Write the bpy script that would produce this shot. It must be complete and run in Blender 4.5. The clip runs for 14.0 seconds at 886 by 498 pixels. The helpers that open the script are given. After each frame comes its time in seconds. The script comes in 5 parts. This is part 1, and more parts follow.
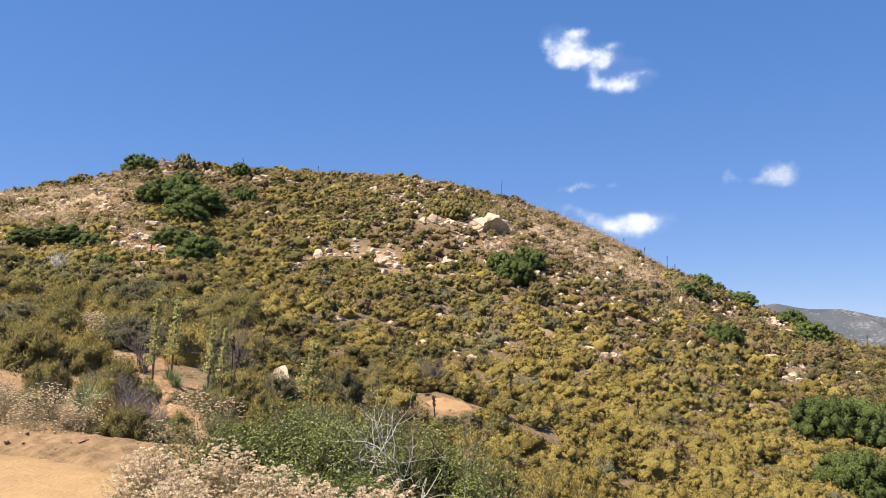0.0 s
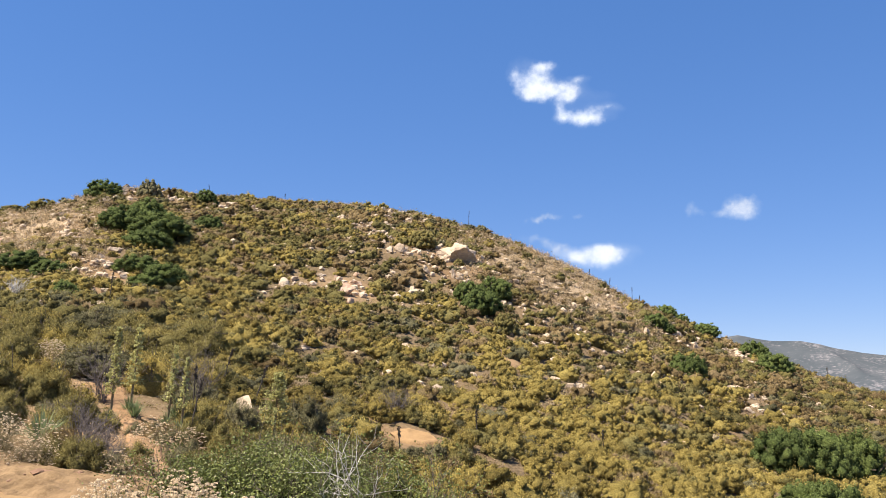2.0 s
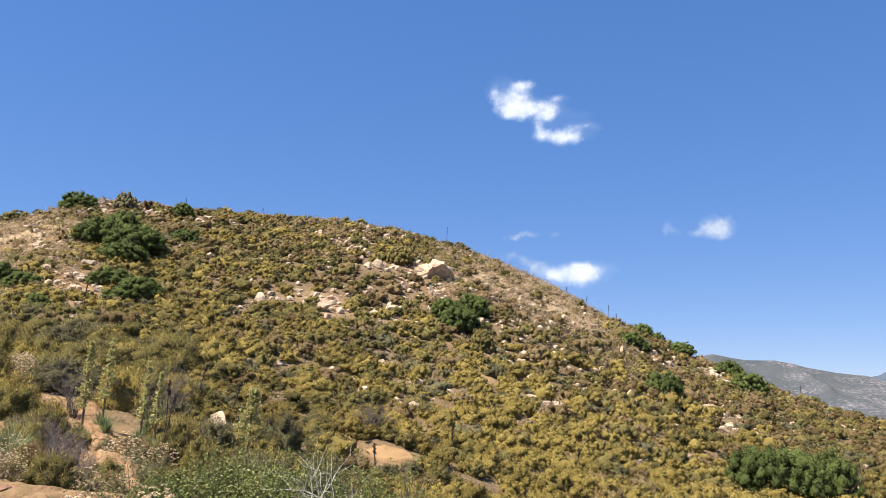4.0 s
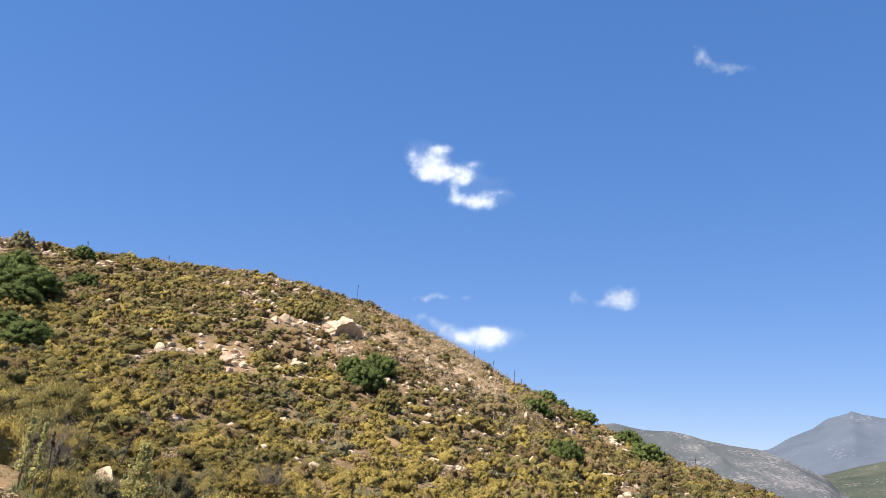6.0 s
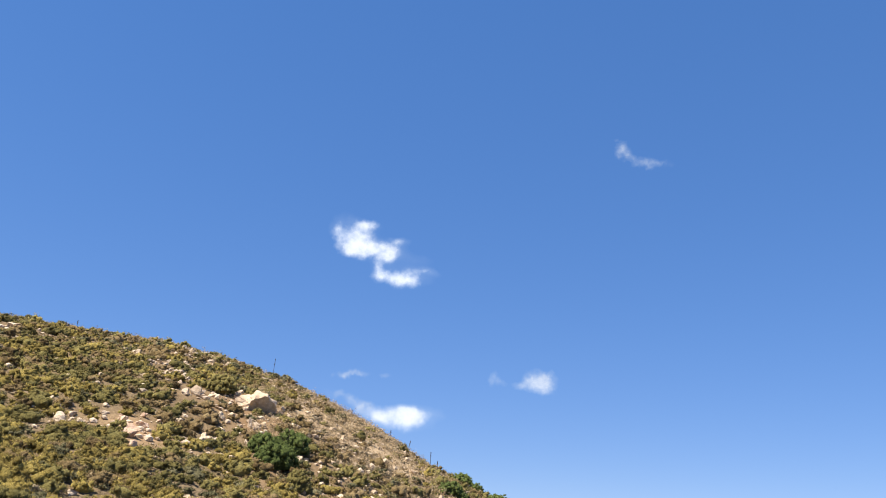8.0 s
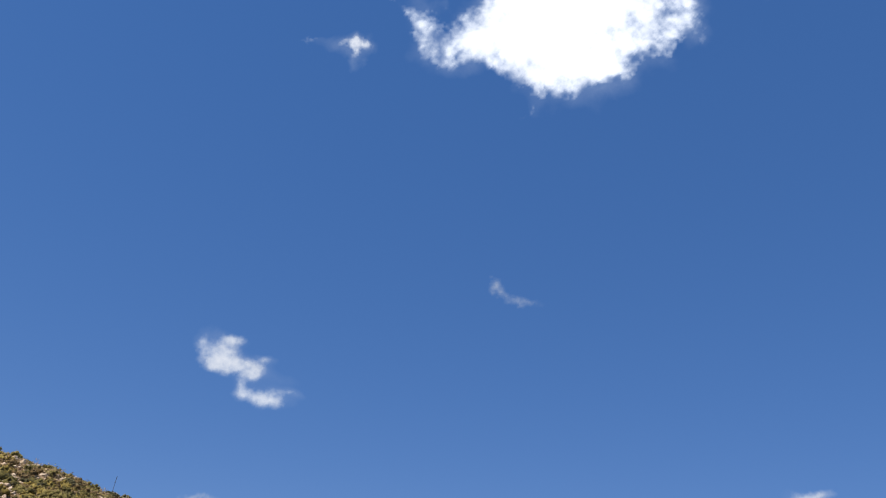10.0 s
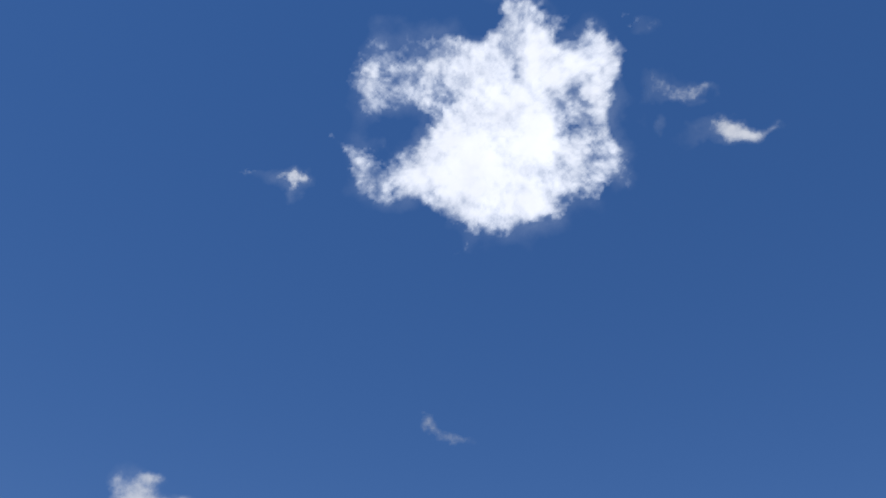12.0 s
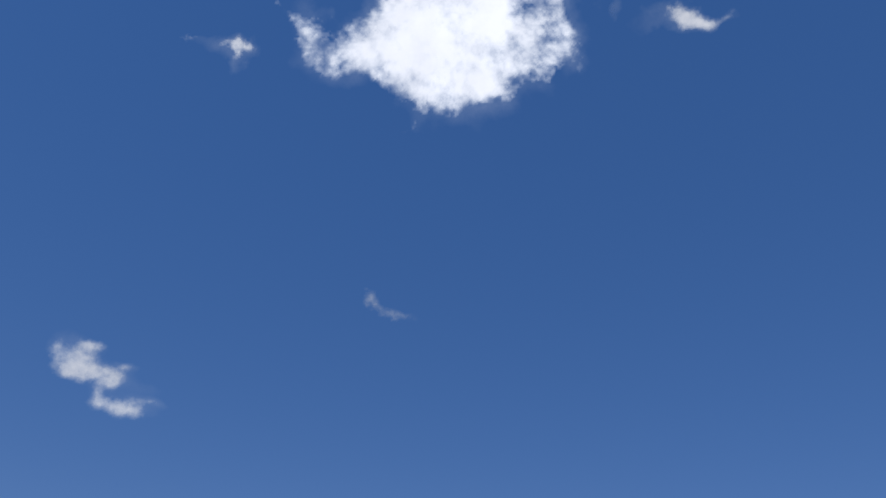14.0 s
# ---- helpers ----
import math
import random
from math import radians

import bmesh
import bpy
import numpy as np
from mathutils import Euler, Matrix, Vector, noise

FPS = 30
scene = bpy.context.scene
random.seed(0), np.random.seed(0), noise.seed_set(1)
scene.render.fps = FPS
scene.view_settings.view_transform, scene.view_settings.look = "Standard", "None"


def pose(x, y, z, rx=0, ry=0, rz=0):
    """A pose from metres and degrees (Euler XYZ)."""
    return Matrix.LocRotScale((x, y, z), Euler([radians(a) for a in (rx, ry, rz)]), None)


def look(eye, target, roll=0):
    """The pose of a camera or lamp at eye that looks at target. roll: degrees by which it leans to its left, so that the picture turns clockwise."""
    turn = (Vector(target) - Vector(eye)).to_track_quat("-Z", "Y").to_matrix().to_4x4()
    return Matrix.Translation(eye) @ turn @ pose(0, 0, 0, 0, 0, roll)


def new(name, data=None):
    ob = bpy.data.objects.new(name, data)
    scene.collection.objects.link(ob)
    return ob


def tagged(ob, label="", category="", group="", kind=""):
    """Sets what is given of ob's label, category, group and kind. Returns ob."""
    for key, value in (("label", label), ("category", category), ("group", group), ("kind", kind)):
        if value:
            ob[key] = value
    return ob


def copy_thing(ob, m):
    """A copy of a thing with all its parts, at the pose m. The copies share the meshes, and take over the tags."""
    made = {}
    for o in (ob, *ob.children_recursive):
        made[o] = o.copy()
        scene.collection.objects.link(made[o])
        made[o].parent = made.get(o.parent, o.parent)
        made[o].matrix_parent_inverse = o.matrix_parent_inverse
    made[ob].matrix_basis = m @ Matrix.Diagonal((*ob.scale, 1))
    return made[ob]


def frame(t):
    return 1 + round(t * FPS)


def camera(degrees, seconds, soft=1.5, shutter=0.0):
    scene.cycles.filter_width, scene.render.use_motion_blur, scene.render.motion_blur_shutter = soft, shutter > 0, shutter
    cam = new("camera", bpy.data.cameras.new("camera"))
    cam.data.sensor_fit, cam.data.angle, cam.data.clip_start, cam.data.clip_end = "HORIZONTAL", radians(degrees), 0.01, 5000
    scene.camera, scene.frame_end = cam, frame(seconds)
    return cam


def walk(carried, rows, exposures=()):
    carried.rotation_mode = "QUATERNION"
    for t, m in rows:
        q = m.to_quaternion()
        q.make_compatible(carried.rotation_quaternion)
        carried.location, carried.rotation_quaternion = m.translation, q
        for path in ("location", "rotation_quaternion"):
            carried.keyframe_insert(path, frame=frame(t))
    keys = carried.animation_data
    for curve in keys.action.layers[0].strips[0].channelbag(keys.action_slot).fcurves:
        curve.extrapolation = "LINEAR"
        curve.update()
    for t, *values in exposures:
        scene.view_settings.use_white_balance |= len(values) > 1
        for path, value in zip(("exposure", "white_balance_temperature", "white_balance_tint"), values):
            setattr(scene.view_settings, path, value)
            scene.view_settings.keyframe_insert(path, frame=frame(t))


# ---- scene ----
# ---- camera and its way: a hand-held turn on the spot, from the hill up into the sky ----
cam = camera(56.3, 14.0, soft=0.8)
AT = (0.0, 0.0, 1.65)
TURNS = (
    (0, 96.00, -0.00, 0.00),
    (0.5, 96.59, -0.35, -1.48),
    (1, 96.99, -0.44, -2.54),
    (1.5, 97.35, -0.37, -2.50),
    (2, 98.05, -0.25, -2.34),
    (2.5, 98.89, -0.14, -2.31),
    (2.7, 98.92, -0.06, -2.31),
    (5, 100.45, -1.43, -6.59),
    (5.5, 101.98, -1.70, -8.33),
    (6, 103.51, -2.38, -10.51),
    (6.5, 104.85, -2.75, -12.15),
    (7, 106.36, -3.05, -13.51),
    (7.2, 107.00, -3.10, -13.88),
    (9.3, 114.33, -4.05, -22.70),
    (9.5, 115.60, -4.11, -23.75),
    (10, 118.55, -4.40, -26.26),
    (10.5, 121.46, -4.14, -28.11),
    (11, 124.04, -3.34, -29.08),
    (11.5, 125.84, -3.01, -29.48),
    (12, 128.05, -2.77, -30.67),
    (12.5, 129.57, -2.77, -32.11),
    (13, 128.40, -2.83, -33.10),
    (13.5, 124.90, -2.63, -34.09),
    (14, 119.92, -2.34, -34.90),
)
STOPS = ((0, 1.08, 6480, 13), (2.5, 1.12, 6480, 12), (5.0, 1.1, 6450, 12), (7.0, 1.18, 6450, 11), (8.5, 1.06, 6400, 11), (9.5, 0.92, 6350, 11), (10.0, 0.56, 6250, 12), (10.5, 0.16, 6150, 13), (11.0, -0.06, 6050, 13), (12.0, 0.16, 6050, 14), (13.0, 0.18, 6050, 14), (14.0, 0.12, 6050, 14))
walk(cam, [(t, pose(*AT, rx, ry, rz)) for t, rx, ry, rz in TURNS], STOPS)

# ---- sky and sun ----
SUN_BEARING, SUN_RISE = -106.0, 62.0
world = bpy.data.worlds.new("sky")
scene.world = world
world.use_nodes = True
wn = world.node_tree
sky = wn.nodes.new("ShaderNodeTexSky")
sky.sky_type = 'NISHITA'
sky.sun_disc = False
sky.sun_elevation, sky.sun_rotation = radians(SUN_RISE), radians(SUN_BEARING)
sky.altitude, sky.air_density, sky.dust_density, sky.ozone_density = 1800, 1.0, 0.03, 1.6
way_up = wn.nodes.new("ShaderNodeTexCoord")
lifted = wn.nodes.new("ShaderNodeVectorMath")
lifted.operation = 'ADD'
lifted.inputs[1].default_value = (0, 0, 0.035)
wn.links.new(way_up.outputs["Generated"], lifted.inputs[0])
wn.links.new(lifted.outputs[0], sky.inputs["Vector"])
rich = wn.nodes.new("ShaderNodeHueSaturation")
rich.inputs["Saturation"].default_value = 1.75
deep = wn.nodes.new("ShaderNodeMix")
deep.data_type, deep.blend_type = 'RGBA', 'MULTIPLY'
deep.inputs[0].default_value, deep.inputs[7].default_value = 1.0, (0.96, 1.0, 1.29, 1.0)
even = wn.nodes.new("ShaderNodeGamma")
even.inputs["Gamma"].default_value = 0.52
wn.links.new(sky.outputs[0], even.inputs["Color"])
wn.links.new(even.outputs[0], rich.inputs["Color"])
wn.links.new(rich.outputs[0], deep.inputs[6])
wn.links.new(deep.outputs[2], wn.nodes["Background"].inputs[0])
wn.nodes["Background"].inputs[1].default_value = 0.122
sun = new("sun", bpy.data.lights.new("sun", 'SUN'))
sun.data.energy, sun.data.angle, sun.data.color = 5.0, radians(0.55), (1.0, 0.92, 0.78)
sun_way = Vector((math.sin(radians(SUN_BEARING)) * math.cos(radians(SUN_RISE)), math.cos(radians(SUN_BEARING)) * math.cos(radians(SUN_RISE)), math.sin(radians(SUN_RISE))))
sun.matrix_world = look(sun_way * 300, (0, 0, 0))


# ---- materials ----
class Nodes:
    """Short hand for a node tree."""

    def __init__(self, name):
        self.mat = bpy.data.materials.new(name)
        self.mat.use_nodes = True
        self.tree = self.mat.node_tree
        self.bsdf = self.tree.nodes["Principled BSDF"]
        self.out = self.tree.nodes["Material Output"]

    def add(self, kind, **values):
        node = self.tree.nodes.new(kind)
        for key, value in values.items():
            node.inputs[key].default_value = value
        return node

    def link(self, a, b):
        self.tree.links.new(a, b)

    def noise(self, scale, detail=4.0, rough=0.55, coords=None):
        node = self.add("ShaderNodeTexNoise", Scale=scale, Detail=detail, Roughness=rough)
        if coords is not None:
            self.link(coords, node.inputs["Vector"])
        return node.outputs["Fac"]

    def ramp(self, fac, *stops):
        node = self.tree.nodes.new("ShaderNodeValToRGB")
        el = node.color_ramp.elements
        while len(el) < len(stops):
            el.new(0.5)
        for e, (p, c) in zip(el, stops):
            e.position, e.color = p, (*c, 1)
        self.link(fac, node.inputs[0])
        return node.outputs[0]

    def mix(self, fac, a, b, blend='MIX'):
        node = self.tree.nodes.new("ShaderNodeMix")
        node.data_type, node.blend_type = 'RGBA', blend
        for socket, value in ((0, fac), (6, a), (7, b)):
            if isinstance(value, bpy.types.NodeSocket):
                self.link(value, node.inputs[socket])
            else:
                node.inputs[socket].default_value = value if socket == 0 else (*value, 1)
        return node.outputs[2]

    def math(self, op, a, b=0.0):
        node = self.tree.nodes.new("ShaderNodeMath")
        node.operation = op
        for k, value in enumerate((a, b)):
            if isinstance(value, bpy.types.NodeSocket):
                self.link(value, node.inputs[k])
            else:
                node.inputs[k].default_value = value
        return node.outputs[0]

    def bump(self, fac, strength, distance):
        node = self.add("ShaderNodeBump", Strength=strength, Distance=distance)
        self.link(fac, node.inputs["Height"])
        self.link(node.outputs[0], self.bsdf.inputs["Normal"])

    def place(self):
        return self.tree.nodes.new("ShaderNodeNewGeometry").outputs["Position"]

    def island(self):
        return self.tree.nodes.new("ShaderNodeNewGeometry").outputs["Random Per Island"]

    def each(self):
        return self.tree.nodes.new("ShaderNodeObjectInfo").outputs["Random"]

    def attribute(self, name):
        node = self.tree.nodes.new("ShaderNodeAttribute")
        node.attribute_name = name
        return node.outputs["Fac"]


def leaf_material(name, dark, mid, light, glow=0.3, own="tint", rough=0.7, gloss=0.1):
    """Small leaves: the tint of the plant, then of each leaf; light passes through."""
    n = Nodes(name)
    whole = n.attribute("tint") if own == "tint" else n.math('ADD', n.math('MULTIPLY', n.each(), 0.5), 0.28)
    whole = n.math('ADD', whole, n.attribute("bough"))
    base = n.ramp(whole, (0.0, dark), (0.5, mid), (1.0, light))
    one = n.ramp(n.island(), (0.0, (0.8, 0.81, 0.83)), (0.55, (1.0, 1.0, 1.0)), (1.0, (1.26, 1.22, 1.12)))
    col = n.mix(1.0, base, one, 'MULTIPLY')
    n.link(col, n.bsdf.inputs["Base Color"])
    n.bsdf.inputs["Roughness"].default_value = rough
    n.bsdf.inputs["Specular IOR Level"].default_value = gloss
    thin = n.add("ShaderNodeBsdfTranslucent")
    n.link(col, thin.inputs["Color"])
    both = n.add("ShaderNodeMixShader", Fac=glow)
    n.link(n.bsdf.outputs[0], both.inputs[1])
    n.link(thin.outputs[0], both.inputs[2])
    n.link(both.outputs[0], n.out.inputs[0])
    return n.mat


def core_material(name, dark, mid, light, own):
    """The inner mass of a bough: packed leaves and sprays, the shade in the chinks between them painted by noise."""
    n = Nodes(name)
    p = n.place()
    whole = n.math('ADD', n.attribute("tint") if own == "tint" else n.math('ADD', n.math('MULTIPLY', n.each(), 0.5), 0.28), n.attribute("bough"))
    base = n.ramp(whole, (0.0, dark), (0.5, mid), (1.0, light))
    sprays = n.ramp(n.noise(14, 6, 0.75, p), (0.36, (0.5, 0.5, 0.5)), (0.5, (0.91, 0.91, 0.91)), (0.66, (1.25, 1.22, 1.14)))
    n.link(n.mix(1.0, n.mix(0.1, base, (0.036, 0.03, 0.015)), sprays, 'MULTIPLY'), n.bsdf.inputs["Base Color"])
    n.bsdf.inputs["Roughness"].default_value = 0.9
    n.bsdf.inputs["Specular IOR Level"].default_value = 0.05
    n.bump(n.noise(17, 5, 0.7, p), 1.0, 0.2)
    return n.mat


def soil_material(name, pale, brown, scale, straw=None, wear=0.55):
    n = Nodes(name)
    p = n.place()
    big, small, grit = n.noise(scale * 0.06, 4, 0.6, p), n.noise(scale, 6, 0.65, p), n.noise(scale * 9, 3, 0.6, p)
    col = n.ramp(big, (0.32, brown), (0.68, pale))
    col = n.mix(n.ramp(small, (0.4, (0, 0, 0)), (0.7, (wear, wear, wear))), col, tuple(0.62 * c for c in brown))
    col = n.mix(n.ramp(grit, (0.58, (0, 0, 0)), (0.72, (0.5, 0.5, 0.5))), col, tuple(min(1, 1.25 * c) for c in pale))
    if straw:
        col = n.mix(n.ramp(n.attribute("straw"), (0.2, (0, 0, 0)), (0.8, (0.85, 0.85, 0.85))), col, straw)
    if straw:
        dead = n.ramp(n.noise(scale * 3.5, 5, 0.7, p), (0.38, (0.07, 0.052, 0.03)), (0.55, (0.15, 0.112, 0.066)), (0.7, (0.25, 0.19, 0.12)))
        col = n.mix(n.math('MULTIPLY', n.attribute("litter"), 0.8), col, dead)
        col = n.mix(n.ramp(n.attribute("straw"), (0.3, (0, 0, 0)), (0.9, (0.6, 0.6, 0.6))), col, straw)
        col = n.mix(n.attribute("brushy"), col, n.ramp(n.noise(0.02, 5, 0.6, p), (0.35, (0.05, 0.055, 0.03)), (0.7, (0.12, 0.11, 0.06))))
    n.link(col, n.bsdf.inputs["Base Color"])
    n.bsdf.inputs["Roughness"].default_value = 0.95
    n.bsdf.inputs["Specular IOR Level"].default_value = 0.1
    n.bump(n.math('ADD', small, n.math('MULTIPLY', grit, 0.4)), 0.7, 0.08)
    return n.mat


def rock_material(name, pale, stain):
    n = Nodes(name)
    p = n.place()
    col = n.ramp(n.noise(1.3, 6, 0.65, p), (0.3, stain), (0.55, pale), (0.8, tuple(min(1, c * 1.08) for c in pale)))
    col = n.mix(n.ramp(n.each(), (0.0, (0, 0, 0)), (1.0, (0.35, 0.35, 0.35))), col, stain)
    col = n.mix(n.ramp(n.noise(11, 4, 0.7, p), (0.56, (0, 0, 0)), (0.66, (0.5, 0.5, 0.5))), col, (0.16, 0.13, 0.10))
    n.link(col, n.bsdf.inputs["Base Color"])
    n.bsdf.inputs["Roughness"].default_value = 0.9
    n.bump(n.noise(7, 6, 0.7, p), 0.6, 0.12)
    return n.mat


def bark_material(name, pale, dark):
    n = Nodes(name)
    p = n.place()
    n.link(n.ramp(n.noise(30, 5, 0.7, p), (0.3, dark), (0.7, pale)), n.bsdf.inputs["Base Color"])
    n.bsdf.inputs["Roughness"].default_value = 0.9
    n.bump(n.noise(60, 4, 0.6, p), 0.5, 0.02)
    return n.mat


def far_material(name, low, high, rock, cut, scale):
    """A mountainside far off: brush with pale scree and gullies."""
    n = Nodes(name)
    p = n.place()
    col = n.ramp(n.noise(scale, 6, 0.6, p), (0.35, low), (0.7, high))
    spots = n.math('MULTIPLY', n.noise(scale * 13, 5, 0.7, p), n.math('ADD', n.noise(scale * 1.3, 3, 0.5, p), 0.5))
    col = n.mix(n.ramp(spots, (cut, (0, 0, 0)), (cut + 0.12, (0.7, 0.7, 0.7))), col, rock)
    n.link(col, n.bsdf.inputs["Base Color"])
    n.bsdf.inputs["Roughness"].default_value = 1.0
    n.bsdf.inputs["Specular IOR Level"].default_value = 0.0
    return n.mat


def cloud_material():
    """White cloud against the sky, thin at its fringe; it glows by itself in place of sunlight falling on it."""
    n = Nodes("glowing_cloud_vapour")
    co = n.tree.nodes.new("ShaderNodeTexCoord").outputs["Object"]
    body = n.attribute("body")
    fine = n.noise(0.05, 7, 0.72, co)
    ragged = n.math('ADD', body, n.math('MULTIPLY', n.math('SUBTRACT', fine, 0.5), n.attribute("fray")))
    alpha = n.ramp(ragged, (0.03, (0, 0, 0)), (0.35, (0.2, 0.2, 0.2)), (0.95, (0.78, 0.78, 0.78)))
    shine = n.add("ShaderNodeEmission", Strength=1.0)
    n.link(n.ramp(ragged, (0.05, (0.76, 0.87, 1.0)), (0.6, (0.92, 0.96, 1.0)), (1.0, (0.98, 0.99, 1.0))), shine.inputs["Color"])
    # slow noise dims the glow: soft grey shading painted within the cloud
    n.link(n.mix(0.3, n.ramp(ragged, (0.1, (0.85, 0.85, 0.85)), (0.9, (1.0, 1.0, 1.0))), n.ramp(n.noise(0.006, 6, 0.6, co), (0.35, (0.6, 0.6, 0.6)), (0.65, (1.0, 1.0, 1.0)))), n.add("ShaderNodeRGBToBW").inputs[0])
    power = n.tree.nodes[-1].outputs[0]
    n.link(n.math('MULTIPLY', power, n.attribute("shine")), shine.inputs["Strength"])
    clear = n.add("ShaderNodeBsdfTransparent")
    both = n.tree.nodes.new("ShaderNodeMixShader")
    n.link(alpha, both.inputs[0])
    n.link(clear.outputs[0], both.inputs[1])
    n.link(shine.outputs[0], both.inputs[2])
    n.link(both.outputs[0], n.out.inputs[0])
    return n.mat


M_SOIL = soil_material("hillside_soil", (0.335, 0.222, 0.122), (0.21, 0.127, 0.064), 1.6, (0.42, 0.315, 0.2))
M_ROAD = soil_material("packed_dirt", (0.36, 0.235, 0.115), (0.27, 0.172, 0.08), 2.2, wear=0.32)
M_BANK = soil_material("broken_red_brown_earth", (0.30, 0.2, 0.108), (0.2, 0.125, 0.062), 5.0, wear=0.8)
M_TRAIL = soil_material("orange_trail_dirt", (0.38, 0.24, 0.12), (0.32, 0.20, 0.095), 2.6, wear=0.3)
M_GULLY = soil_material("washed_orange_dirt", (0.36, 0.225, 0.12), (0.26, 0.155, 0.08), 3.0, wear=0.5)
M_ROCK = rock_material("tan_granite", (0.56, 0.435, 0.305), (0.36, 0.255, 0.165))
M_REDROCK = rock_material("pinkish_granite", (0.54, 0.38, 0.27), (0.38, 0.235, 0.155))
M_BROWNROCK = rock_material("reddish_brown_stone", (0.30, 0.17, 0.095), (0.18, 0.095, 0.055))
M_BARK = bark_material("grey_brown_bark", (0.20, 0.15, 0.11), (0.08, 0.06, 0.045))
M_DEAD = bark_material("bleached_deadwood", (0.68, 0.63, 0.56), (0.42, 0.38, 0.33))
M_GREYTWIG = bark_material("grey_dead_twigs", (0.22, 0.18, 0.155), (0.07, 0.055, 0.048))
M_STALK = bark_material("yucca_stalk", (0.26, 0.20, 0.10), (0.12, 0.09, 0.05))
M_CHAR = bark_material("dry_dark_stalk", (0.09, 0.07, 0.05), (0.04, 0.03, 0.025))
COLOURS = {
    "yellow": ((0.212, 0.163, 0.05), (0.345, 0.266, 0.078), (0.43, 0.333, 0.098)),
    "olive": ((0.132, 0.114, 0.043), (0.226, 0.192, 0.068), (0.308, 0.258, 0.092)),
    "sage": ((0.1, 0.094, 0.05), (0.172, 0.158, 0.082), (0.26, 0.233, 0.128)),
    "brown": ((0.155, 0.108, 0.05), (0.258, 0.183, 0.085), (0.342, 0.25, 0.127)),
    "straw": ((0.33, 0.25, 0.15), (0.45, 0.345, 0.215), (0.56, 0.45, 0.295)),
    "green": ((0.08, 0.108, 0.034), (0.118, 0.152, 0.046), (0.168, 0.208, 0.062)),
}
M_LEAF = {k: leaf_material(k + "_foliage", *v) for k, v in COLOURS.items()}
M_LEAF_OWN = {k: leaf_material(k + "_shrub_foliage", *v, own="each") for k, v in COLOURS.items()}
M_OAK = leaf_material("scrub_oak_leaves", (0.095, 0.112, 0.028), (0.15, 0.172, 0.043), (0.235, 0.255, 0.07), glow=0.12, own="each", rough=0.42, gloss=0.28)
M_YUCCA = leaf_material("yucca_leaves", (0.12, 0.16, 0.07), (0.17, 0.21, 0.10), (0.22, 0.26, 0.13), own="each", rough=0.6)
M_BLOOM = leaf_material("yucca_seed_pods", (0.32, 0.31, 0.12), (0.44, 0.42, 0.17), (0.54, 0.52, 0.23), own="each", glow=0.3)
M_FLOWER = leaf_material("buckwheat_flowers", (0.56, 0.43, 0.28), (0.67, 0.54, 0.37), (0.76, 0.64, 0.46), own="each", glow=0.3, rough=0.9)
M_DRY = leaf_material("buckwheat_dry_stems", (0.22, 0.18, 0.1), (0.32, 0.26, 0.15), (0.4, 0.33, 0.2), own="each", glow=0.15)
# distance haze is put into the base colours of far hill and mountain
M_HILL = far_material("haze_tinted_hill_brush", (0.062, 0.072, 0.08), (0.1, 0.106, 0.112), (0.235, 0.215, 0.22), 0.52, 0.016)
M_MOUNT = far_material("haze_tinted_mountain_brush", (0.075, 0.092, 0.125), (0.098, 0.116, 0.15), (0.20, 0.205, 0.23), 0.63, 0.005)
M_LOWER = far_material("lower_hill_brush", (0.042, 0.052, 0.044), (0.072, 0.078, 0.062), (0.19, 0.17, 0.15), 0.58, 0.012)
M_CORE = {k: core_material(k + "_inner_leaves", *v, own="tint") for k, v in COLOURS.items()}
M_CORE_OWN = {k: core_material(k + "_shrub_inner_leaves", *v, own="each") for k, v in COLOURS.items()}
# far darker than the oak's leaves: shade inside the bush put into colour
M_CORE_OAK = core_material("scrub_oak_inner_shade", (0.04, 0.044, 0.014), (0.05, 0.054, 0.016), (0.07, 0.074, 0.02), own="each")
M_CLOUD = cloud_material()


# the lie of the land round the eye: bearing in degrees clockwise from +y
EYE = 1.65
CREST_BEARING = (-180, -130, -90, -60, -40, -28.5, -24, -22, -18, -14, -9, -3, 0.6, 4.6, 7, 10.4, 12.2, 15.5, 18, 20.8,
                 23.4, 26, 29, 34, 40, 50, 70, 110, 150, 180)
CREST_RISE = (-2.0, 0.0, 3.0, 6.0, 8.0, 8.6, 9.5, 10.5, 11.4, 11.2, 11.0, 10.9, 10.4, 9.3, 8.55, 7.1, 6.15, 4.2, 3.1, 1.6,
              0.6, -0.5, -1.4, -3.0, -4.6, -7.0, -8.0, -6.0, -3.0, -2.0)
BEARING = (-180, -110, -60, -29, -18, 0, 12, 22, 30, 40, 60, 110, 180)
CREST_AWAY = (60, 70, 84, 97, 108, 112, 107, 101, 94, 88, 80, 65, 60)
LEVEL_13 = (0.1, 0.3, 0.3, 0.15, 0.0, -0.7, -1.9, -2.6, -3.0, -3.4, -3.4, -1.2, 0.1)
LEVEL_30 = (-0.3, 1.2, 1.8, 1.3, 0.5, -1.5, -3.4, -4.8, -5.6, -6.6, -7.5, -3.5, -0.3)
ROAD_X = (-60, -40, -22, -13, -7.5, -5.0, -3.7, -3.2, -2.6, 1, 8)
ROAD_Y = (24, 17, 13.2, 11.3, 9.8, 9.1, 7.7, 5, 1.5, -5, -12)
ROAD_HALF = (2.2, 2.2, 2.2, 2.2, 2.1, 1.8, 1.4, 1.2, 1.4, 2.1, 2.2)


